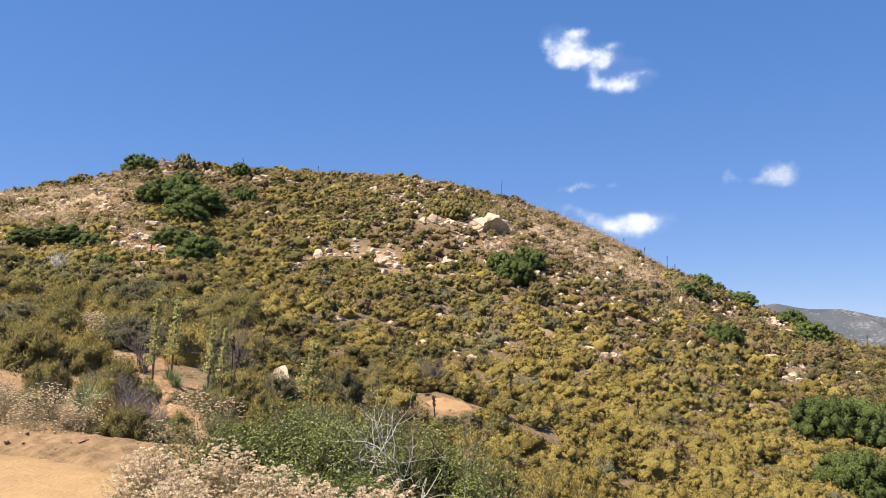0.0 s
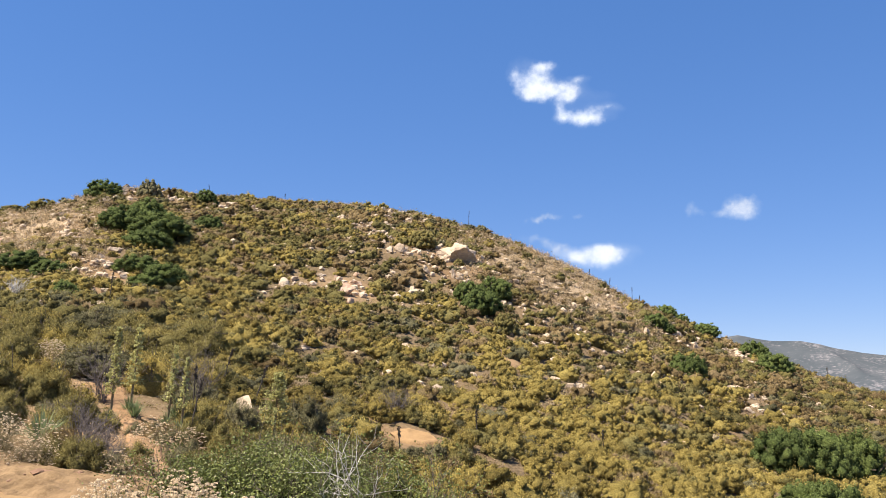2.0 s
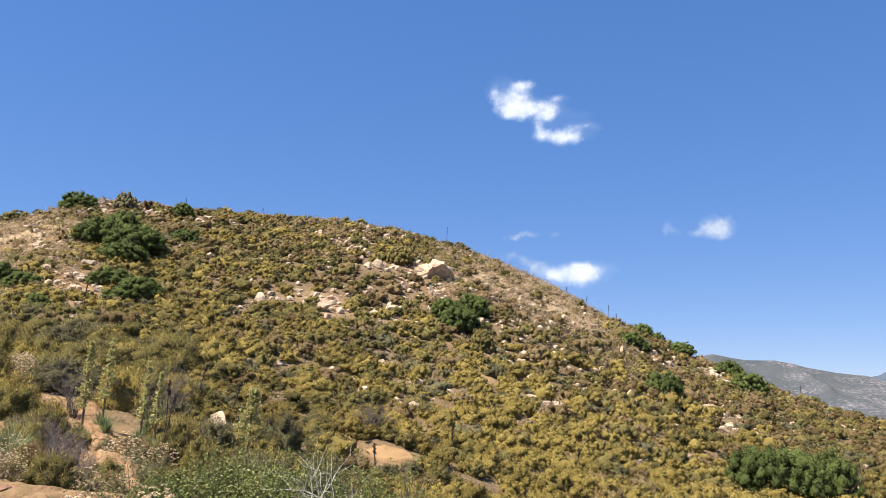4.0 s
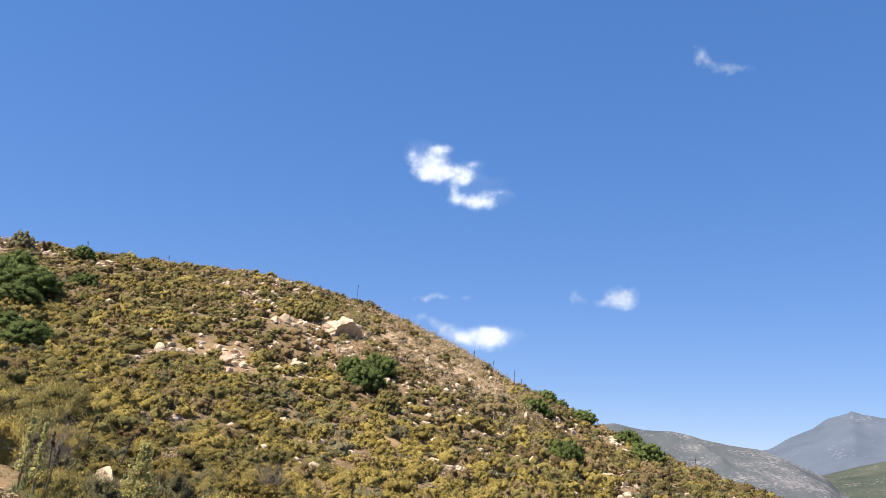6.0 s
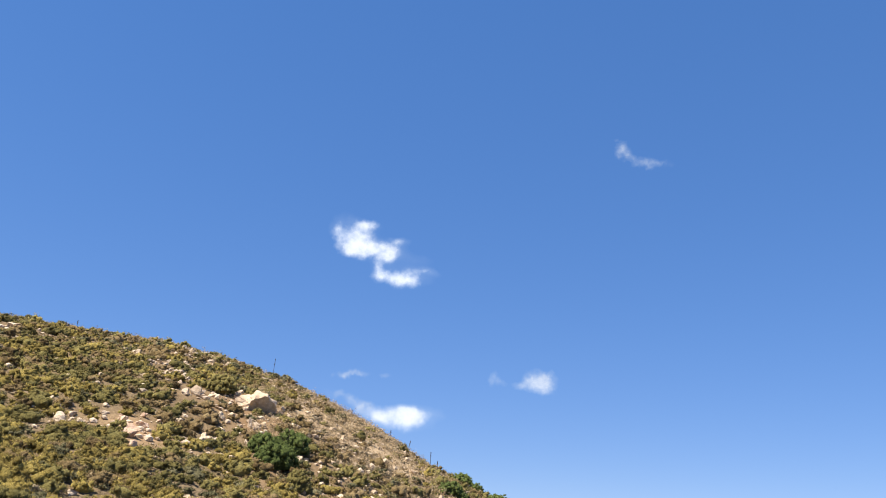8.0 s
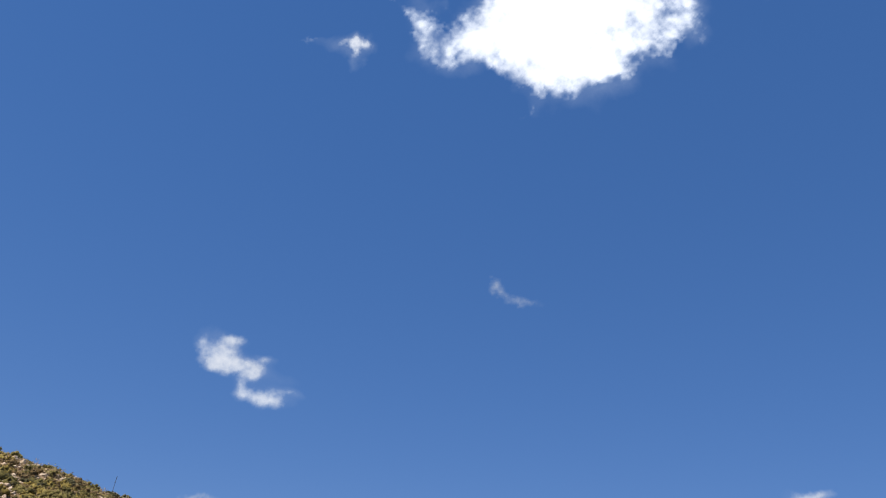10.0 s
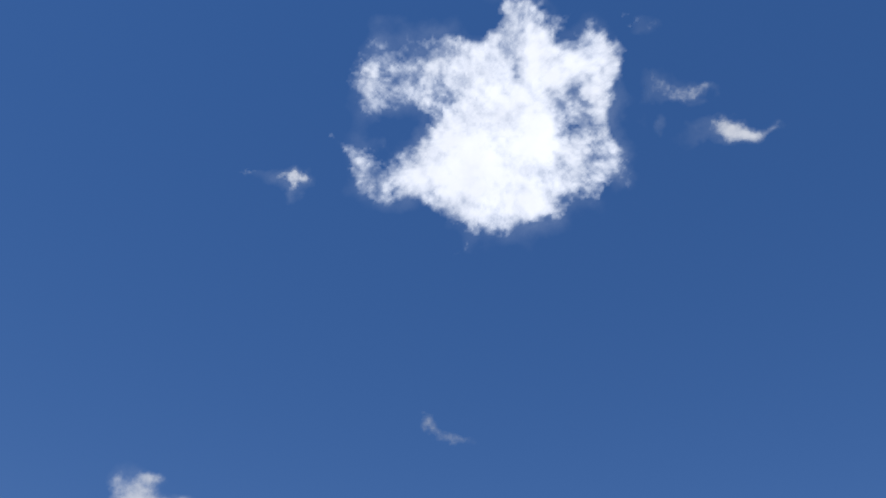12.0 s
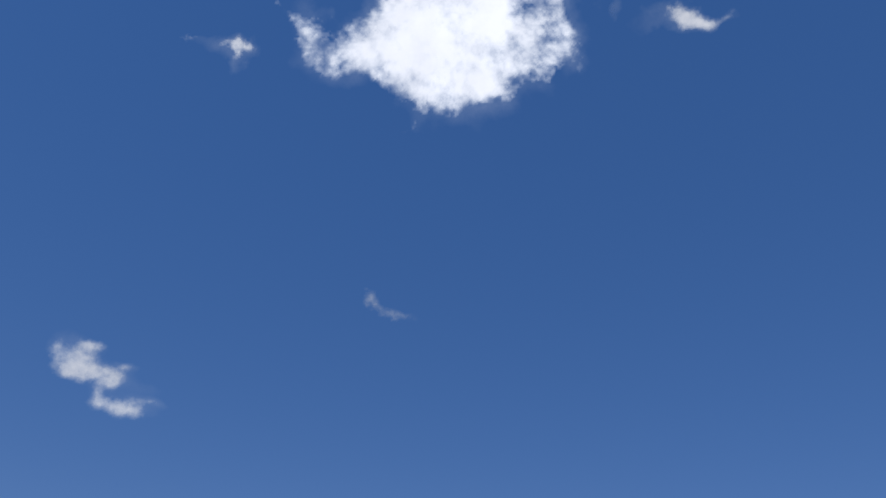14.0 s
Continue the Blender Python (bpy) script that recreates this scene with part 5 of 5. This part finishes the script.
# ---- yuccas ----
def yucca(x, y, rosette, stalk, bloom, label, lean=0.0, dark=False, broad=0.13):
    ob = new("yucca")
    v, tri = [], []
    for k in range(int(150 * min(1, rosette * 1.2)) if rosette else 0):
        a, up = rng.uniform(0, 2 * math.pi), rng.uniform(-0.05, 1.4)
        way = np.array((math.cos(a) * math.cos(up), math.sin(a) * math.cos(up), math.sin(up)))
        side = np.array((-math.sin(a), math.cos(a), 0)) * 0.011 * max(rosette, 0.7)
        long = rosette * 0.62 * rng.uniform(0.65, 1.15)
        sag = np.array((0, 0, -0.10 * long * math.cos(up)))
        b = len(v)
        v += [way * 0.04 - side, way * 0.04 + side, way * long * 0.55 + side, way * long * 0.55 - side, way * long + sag]
        tri += [(b, b + 1, b + 2), (b, b + 2, b + 3), (b + 3, b + 2, b + 4)]
    if v:
        under("rosette", raw_mesh("rosette", np.array(v), np.array(tri), M_YUCCA), ob, "spiky green leaf rosette")
    if stalk:
        tip = np.array((math.sin(radians(lean)) * stalk, 0.1 * lean / 20, math.cos(radians(lean)) * stalk))
        thick = 0.042 if not dark else 0.034
        under("stalk", limb_mesh("stalk", [[(tip * s + np.array((0.02 * math.sin(5 * s), 0, -0.1 * (s == 0))), thick * (1.1 - 0.8 * s)) for s in np.linspace(0, 1, 7)]], M_CHAR if dark else M_STALK, 6), ob, "dry dark stalk" if dark else "")
        if bloom:
            sprays = []
            for s in np.linspace(0.3 if not dark else 0.65, 0.99, int(46 * bloom)):
                a, reach = rng.uniform(0, 2 * math.pi), broad * (1.12 - s) ** 0.8 * 1.25 * rng.uniform(0.6, 1.25) * (0.6 if dark else 1.5)
                sprays.append([(tip * s, 0.006), (tip * s + np.array((math.cos(a) * reach, math.sin(a) * reach, reach * 0.35)), 0.003)])
            under("side_shoots", limb_mesh("side_shoots", sprays, M_CHAR if dark else M_STALK, 3), ob)["kind"] = "stuff"
            ends = np.array([p[1][0] for p in sprays])
            mids = np.array([p[0][0] for p in sprays])
            m = 14 if not dark else 4
            w = rng.uniform(0.35, 1.1, (len(ends) * m, 1))
            pts = np.repeat(mids, m, 0) * (1 - w) + np.repeat(ends, m, 0) * w + rng.normal(size=(len(ends) * m, 3)) * 0.025
            vv, ff = leaf_blades(pts, sphere_ways(len(pts)), 0.06, 1.15, 0.6)
            under("seed_spike", raw_mesh("seed_spike", vv, ff, M_CHAR if dark else M_BLOOM), ob, "dark dry seed pods" if dark else "greenish yellow seed pods")["kind"] = "stuff"
    ob.matrix_world = pose(x, y, ground_at(x, y), 0, 0, rng.uniform(0, 20))
    return tagged(ob, label, "yucca")


for x, y, r, s, b, lean, broad in ((-8.1, 23.2, 0.8, 2.6, 1.8, 3, 0.15), (-8.6, 26.3, 0.9, 2.7, 1.8, 5, 0.16), (-7.3, 25.8, 0.8, 2.4, 1.2, 5, 0.1), (-6.8, 25.5, 0.8, 2.2, 1.2, 4, 0.1), (-4.1, 25.7, 1.0, 2.35, 4.2, 4, 0.3)):
    yucca(x, y, r, s, b, "yucca with a tall stalk of greenish seed pods", lean, False, broad)
yucca(-6.9, 16.2, 1.2, 0, 0, "spiky green yucca rosette beside the road")
yucca(-7.4, 27.2, 1.1, 0, 0, "spiky green yucca rosette on a dirt bank")
yucca(-8.2, 25.6, 1.0, 0, 0, "spiky green yucca rosette on a dirt bank")
for x, y, s, lean in ((2.8, 34.7, 1.3, 1), (-0.3, 29.8, 1.0, -2), (9.5, 30.0, 1.3, 2), (9.0, 38.8, 1.3, 0), (-7.4, 33.0, 1.9, 15), (-17.4, 48.6, 1.9, 6), (-6.0, 33.0, 1.5, 18), (-6.3, 24.4, 1.7, 12), (-7.0, 27.5, 1.8, 3)):
    yucca(x, y, 0.5, s, 0.5, "dry dark yucca stalk standing in the brush", lean, True)
for b, s, lean, back in ((4.05, 2.5, 4, 1), (13.65, 1.5, 12, 1), (15.2, 1.9, 1, 1), (15.7, 1.3, 0, 1), (12.4, 1.1, 0, 0), (-8.7, 1.1, 0, 0), (-13.7, 1.6, -8, 0), (27.0, 1.6, 0, 2)):
    x, y = at_crest(b, back)
    yucca(x, y, 0.5, s, 0.4, "dry yucca stalk against the sky on the crest", lean, True)


# ---- dead grey bushes ----
def dead_bush(x, y, wide, tall, material, label, stems=24, thick=0.018, deep=2):
    ob = new("dead_bush")
    paths = []
    for k in range(stems):
        a, s = rng.uniform(0, 2 * math.pi), rng.uniform(0.1, 1) * wide / tall * 0.55
        branch_paths((0.06 * math.cos(a), 0.06 * math.sin(a), -0.05), (s * math.cos(a), s * math.sin(a), 1), tall * rng.uniform(0.55, 0.8), thick, deep, paths, 2, 0.5)
    under("branchwork", limb_mesh("branchwork", paths, material, 3), ob)
    ob.matrix_world = pose(x, y, ground_at(x, y))
    return tagged(ob, label, "dead bush")


for x, y, w, h in ((-9.9, 27.7, 1.3, 1.6), (-7.2, 18.4, 1.3, 0.7), (-5.9, 16.6, 1.1, 0.6), (-6.5, 17.2, 1.1, 0.65), (-0.6, 34.6, 1.2, 1.3), (2.1, 43.0, 1.2, 0.8), (-7.4, 30.0, 1.5, 1.9), (-7.6, 14.0, 0.7, 0.6), (-9.9, 39.7, 1.1, 0.9)):
    dead_bush(x, y, w, h, M_GREYTWIG, "leafless grey dead bush among green shrubs")


dead_bush(-22.6, 48.4, 1.3, 1.5, M_DEAD, "pale grey upright dead bush on the slope", 26, 0.03, 1)


# ---- scrub oak beside the road ----
def scrub_oak(x, y, wide, tall, leaves, label):
    ob = new("scrub_oak")
    paths = []
    for k in range(5):
        a = rng.uniform(0, 2 * math.pi)
        branch_paths((0.2 * math.cos(a), 0.2 * math.sin(a), -0.15), (0.9 * math.cos(a) * wide / tall * 0.5, 0.9 * math.sin(a) * wide / tall * 0.5, 1), tall * 0.75, 0.017, 2, paths, 3, 0.45)
    under("trunk", limb_mesh("trunk", paths, M_BARK, 4), ob, "thin grey-brown stems")
    ends = np.array([p[-1][0] for p in paths] + [p[-2][0] for p in paths])
    leaves = int(leaves * 2.2)
    ways = dome_ways(1, leaves)
    lumps = lump_ways(1, 22)
    deep = rng.uniform(0.72, 1.1, (leaves, 1)) ** 0.7
    pts = ways[0] * np.array((wide / 2, wide / 2, tall)) * lumpy(ways, lumps, 0.7)[0][:, None] * deep
    some = rng.integers(0, len(ends), leaves // 3)
    pts[: len(some)] = ends[some] + rng.normal(size=(len(some), 3)) * 0.07
    v, f = leaf_blades(pts, ways[0] + np.array((0, 0, 0.4)), 0.023, 1.5, 0.9)
    under("crown", raw_mesh("crown", v, f, M_OAK), ob, "small glossy dark green leaves")
    # dark solid core inside the crown, painted shade for gaps between leaves
    under("twig_mass", raw_mesh("twig_mass", LOBE_WAYS * np.array((wide / 2, wide / 2, tall * 0.6)) * 0.78 * rng.uniform(0.8, 1.2, (len(LOBE_WAYS), 1)) + np.array((0, 0, tall * 0.3)), LOBE_FACES, M_CORE_OAK, True), ob, "dark inner core with shade painted in")
    ob.matrix_world = pose(x, y, ground_at(x, y) - 0.05)
    return tagged(ob, label, "shrub")


for x, y, w, h, n in ((-2.4, 9.3, 0.8, 0.82, 2200), (-2.05, 9.5, 0.9, 0.92, 2800), (-1.62, 9.7, 0.95, 1.1, 3400), (-1.2, 9.4, 0.9, 1.14, 3400), (-0.85, 9.9, 0.9, 1.12, 3200), (-0.42, 9.2, 0.8, 0.95, 2600),
                      (-1.55, 8.3, 1.1, 0.65, 3400), (-0.8, 8.4, 0.9, 0.68, 2800), (-0.1, 9.4, 0.55, 1.2, 2000), (0.12, 9.2, 0.55, 1.0, 1800), (0.3, 8.6, 0.6, 0.85, 1800), (0.62, 8.9, 0.6, 0.62, 1500)):
    scrub_oak(x, y, w, h, n, "dense dark green scrub oak bush beside the road")
dead_bush(-0.52, 9.1, 0.75, 1.12, M_DEAD, "bare bleached white branches rising above a green bush", 9, 0.016, 2)
dead_bush(-0.84, 9.4, 0.6, 1.02, M_DEAD, "bare bleached white branches rising above a green bush", 6, 0.015, 2)
dead_bush(-0.25, 8.3, 0.4, 0.75, M_DEAD, "bare bleached white branches in a green bush", 3, 0.013, 1)
dead_bush(0.3, 8.4, 0.4, 0.7, M_DEAD, "bare bleached white branches in a green bush", 3, 0.011, 1)
dead_bush(0.85, 8.7, 0.6, 0.5, M_DEAD, "bare bleached white branches low in the brush", 5, 0.011, 1)


# ---- buckwheat in flower at the road's edge ----
def head_mesh():
    """A rounded flower head of small florets, as points on a low dome."""
    n = 13
    ways = sphere_ways(n)
    ways[:, 2] = np.abs(ways[:, 2])
    return ways * np.array((1, 1, 0.6)), ways


def buckwheat(x, y, wide, tall, heads, size, label):
    ob = new("buckwheat")
    ways = dome_ways(1, heads)
    tips = ways[0] * np.array((wide / 2, wide / 2, tall)) * lumpy(ways, lump_ways(1, 14), 0.35)[0][:, None] * rng.uniform(0.78, 1.06, (heads, 1))
    tips[:, 2] = np.maximum(tips[:, 2], 0.06)
    paths = []
    for p in tips[::4]:
        root = np.array((p[0] * 0.35, p[1] * 0.35, 0.45 * p[2] - 0.05)) + rng.normal(size=3) * 0.03
        bend = root * 0.45 + p * 0.55 + np.array((0, 0, 0.12 * tall))
        paths.append([(root, 0.003), (bend, 0.0022), (p, 0.0014)])
    under("stem_tuft", limb_mesh("stem_tuft", paths, M_DRY, 3), ob, "thin dry stems")
    pts, ways = [], []
    for p in tips:
        q, w = head_mesh()
        pts.append(p + q * size * rng.uniform(0.7, 1.25))
        ways.append(w)
    v, f = leaf_fan(np.concatenate(pts), np.concatenate(ways), size * 0.46, 1.0, 0.5)
    under("flower_spray", raw_mesh("flower_spray", v, f, M_FLOWER), ob, "creamy pinkish white flower heads")["kind"] = "stuff"
    n = heads * 5
    ways = dome_ways(1, n)[0]
    low = ways * np.array((wide / 2, wide / 2, tall)) * (rng.uniform(0.2, 0.85, (n, 1)) ** 0.6)
    v, f = sprigs(low, ways + np.array((0, 0, 0.8)), 0.009, 4.0, 0.9)
    under("foliage", raw_mesh("foliage", v, f, M_DRY), ob, "thin dry straw-coloured stems and leaves")
    ob.matrix_world = pose(x, y, ground_at(x, y), 0, 0, rng.uniform(0, 360))
    return tagged(ob, label, "flowering bush", "buckwheat bushes")


for x, y, w, h, n, s in ((-2.05, 6.0, 0.9, 0.88, 1700, 0.0165), (-1.6, 6.2, 0.9, 0.92, 1600, 0.0165), (-1.75, 5.6, 0.8, 0.72, 1500, 0.0165), (-1.2, 5.9, 0.9, 0.84, 1700, 0.0165), (-0.8, 5.6, 0.8, 0.82, 1500, 0.0165), (-0.45, 5.8, 0.7, 0.8, 1200, 0.0165)):
    buckwheat(x, y, w, h, n, s, "buckwheat bush with creamy white flower heads")
for x, y, w, h, n, s in ((-5.9, 12.5, 1.1, 0.75, 480, 0.015), (-5.4, 12.6, 0.8, 0.45, 300, 0.014), (-6.7, 12.9, 1.0, 0.6, 380, 0.015), (-7.7, 14.2, 1.0, 0.6, 360, 0.016), (-7.1, 13.4, 1.0, 0.7, 380, 0.015), (-4.2, 12.5, 0.55, 0.42, 60, 0.018), (-3.9, 13.0, 0.5, 0.4, 60, 0.016), (-6.2, 14.6, 0.9, 0.6, 120, 0.016),
                         (-14.1, 33.6, 1.4, 1.0, 520, 0.032), (-5.5, 18.4, 0.9, 0.65, 110, 0.03), (-5.0, 19.6, 0.8, 0.6, 90, 0.03)):
    buckwheat(x, y, w, h, n, s, "dry pinkish white buckwheat bush beside the dirt road")


# ---- shrubs along the road bank ----
def bank_shrub(kind, x, y, s, tall):
    ob = tagged(shrub_model(kind, 4000, 0.0125, 1.5, 0.95, 6.0), NEAR_WORDS[kind].replace("on the near slope", "above the dirt road"), "shrub", "shrubs above the road")
    ob.matrix_world = pose(x, y, ground_at(x, y) - 0.04, 0, 0, rng.uniform(0, 360)) @ Matrix.Diagonal((s, s, s * tall, 1))


for kind, x, y, s, tall in (("olive", -4.8, 12.7, 0.62, 1.0), ("olive", -5.25, 12.9, 0.55, 0.95), ("sage", -4.45, 13.0, 0.4, 1.0), ("olive", -7.2, 17.6, 0.8, 1.0), ("brown", -5.6, 12.9, 0.45, 0.9), ("sage", -8.2, 16.3, 0.5, 0.8), ("brown", -4.2, 13.4, 0.4, 0.9), ("sage", -3.3, 13.0, 0.5, 1.0), ("olive", -3.9, 18.5, 0.8, 1.2), ("yellow", -4.6, 20.5, 0.8, 1.0), ("sage", -2.6, 16.5, 0.7, 1.3), ("sage", -1.5, 11.7, 0.75, 1.6), ("sage", -0.9, 12.2, 0.8, 1.5), ("sage", -1.9, 12.6, 0.8, 1.4), ("brown", -6.2, 15.4, 0.6, 0.9), ("olive", -7.6, 15.4, 0.6, 0.9), ("sage", -8.4, 17.6, 0.7, 0.9), ("olive", -4.9, 15.4, 0.5, 0.9), ("sage", -4.0, 15.4, 0.6, 1.0), ("olive", -3.5, 14.3, 0.55, 1.0), ("sage", -2.9, 14.6, 0.6, 1.1), ("olive", -2.5, 13.2, 0.6, 1.0), ("olive", -9.0, 19.0, 0.8, 1.0), ("olive", -3.4, 16.6, 0.6, 1.0), ("olive", -7.9, 20.4, 0.9, 1.1), ("sage", -7.0, 14.6, 0.5, 0.8)):
    bank_shrub(kind, x, y, s, tall)
for kind, x, y, s, tall in (("olive", -11.6, 23.4, 1.5, 1.0), ("yellow", -11.0, 25.4, 1.5, 1.0), ("olive", -10.4, 24.2, 1.2, 1.0), ("olive", -13.0, 25.2, 1.5, 1.0), ("yellow", -9.3, 30.6, 1.5, 1.1), ("yellow", -8.0, 32.6, 1.4, 1.0), ("sage", -5.4, 27.6, 1.1, 1.1), ("sage", -3.6, 29.6, 1.2, 1.2), ("olive", -5.0, 20.4, 0.9, 1.1), ("sage", -2.3, 31.0, 0.9, 1.0), ("olive", -2.0, 29.2, 0.8, 0.8), ("sage", -2.7, 33.2, 1.0, 1.0), ("sage", -1.5, 27.6, 0.8, 0.7), ("olive", 0.6, 28.4, 0.8, 0.6), ("sage", 1.0, 31.0, 0.7, 0.7), ("brown", -0.9, 30.6, 0.7, 0.6), ("olive", 1.9, 31.2, 0.8, 0.8), ("sage", 0.2, 30.2, 0.7, 0.6), ("olive", -0.4, 28.9, 0.8, 0.6)):
    bank_shrub(kind, x, y, s, tall)
for kind, x, y, s, tall in (("yellow", -1.3, 34.2, 0.9, 0.9), ("olive", 0.1, 34.6, 0.8, 0.9), ("yellow", 1.5, 34.5, 0.9, 0.9), ("olive", 0.8, 34.3, 0.8, 0.8), ("yellow", -0.5, 34.3, 0.7, 0.8), ("olive", -2.5, 33.4, 0.9, 1.0), ("yellow", 2.2, 32.9, 0.8, 1.0), ("sage", -0.7, 36.2, 0.9, 0.9), ("yellow", 1.0, 36.4, 1.0, 0.9)):
    ob = tagged(shrub_model(kind, 1800, 0.022, 1.5, 0.95, 3.5), NEAR_WORDS[kind].replace("on the near slope", "beside the trail"), "shrub", "shrubs beside the trail")
    ob.matrix_world = pose(x, y, ground_at(x, y) - 0.04, 0, 0, rng.uniform(0, 360)) @ Matrix.Diagonal((s, s, s * tall, 1))
dead_bush(-5.5, 15.0, 1.0, 0.55, M_GREYTWIG, "leafless grey dead bush on the road bank", 30, 0.012, 2)
dead_bush(-4.9, 14.2, 0.8, 0.45, M_GREYTWIG, "leafless grey dead bush on the road bank", 26, 0.012, 2)


def headed_bush(x, y, wide, tall, count, size, label):
    """Stems that each carry one round head, the heads large enough to tell apart."""
    ob = new("buckwheat")
    q = np.concatenate([head_mesh()[0] for _ in range(3)])
    ways = unit(q)
    v, f = leaf_fan(q * np.array((1, 1, 1.1)), ways, 0.34, 1.0, 0.5)
    head = raw_mesh("flower_head", v, f, M_FLOWER)
    paths = []
    for k in range(count):
        a, r = rng.uniform(0, 2 * math.pi), math.sqrt(rng.uniform()) * wide / 2
        tip = np.array((math.cos(a) * r, math.sin(a) * r, tall * (1 - 0.3 * (2 * r / wide) ** 2) * rng.uniform(0.82, 1.05)))
        paths.append([(np.array((tip[0] * 0.3, tip[1] * 0.3, -0.03)), 0.004), (tip * 0.6 + np.array((0, 0, 0.03)), 0.003), (tip, 0.002)])
        part = under("flower_head", head, ob)
        s = size * rng.uniform(0.75, 1.2)
        part.matrix_basis = pose(*tip, rng.uniform(-25, 25), rng.uniform(-25, 25), rng.uniform(0, 360)) @ Matrix.Diagonal((s, s, s, 1))
    under("stem_tuft", limb_mesh("stem_tuft", paths, M_STALK, 4), ob, "thin reddish brown stems")
    ob.matrix_world = pose(x, y, ground_at(x, y))
    return tagged(ob, label, "flowering bush", "buckwheat bushes")


headed_bush(-0.38, 4.9, 0.6, 1.03, 46, 0.023, "buckwheat with round pinkish flower heads on brown stems")
headed_bush(-0.2, 5.0, 0.35, 0.97, 22, 0.021, "buckwheat with round pinkish flower heads on brown stems")


# ---- stones along the road ----
for k in range(26):
    x = rng.uniform(-14, -4.0)
    y = float(np.interp(x, ROAD_X, ROAD_Y)) + rng.uniform(2.0, 2.9)
    w = 0.05 + 0.2 * rng.uniform() ** 2
    rock(x, y, w, w * rng.uniform(0.5, 0.9), brown=True, label="brown stone at the foot of the road bank", group="stones along the road").location.z += 0.05
for x, y, w, h in ((-5.0, 11.9, 0.3, 0.13), (-5.4, 12.0, 0.16, 0.12), (-4.55, 12.0, 0.22, 0.14), (-5.15, 11.5, 0.12, 0.06)):
    rock(x, y, w, h, brown=True, label="reddish brown stone at the edge of the road", group="stones along the road").location.z += 0.03
for k in range(40):
    x = rng.uniform(-9, -4.3)
    y = float(np.interp(x, ROAD_X, ROAD_Y)) + rng.uniform(0.2, 2.9)
    w = rng.uniform(0.04, 0.12)
    clod = rock(x, y, w, w * 0.7, label="small clod of brown earth beside the dirt road", group="clods on the road", brown=True)
    clod.location.z += 0.07
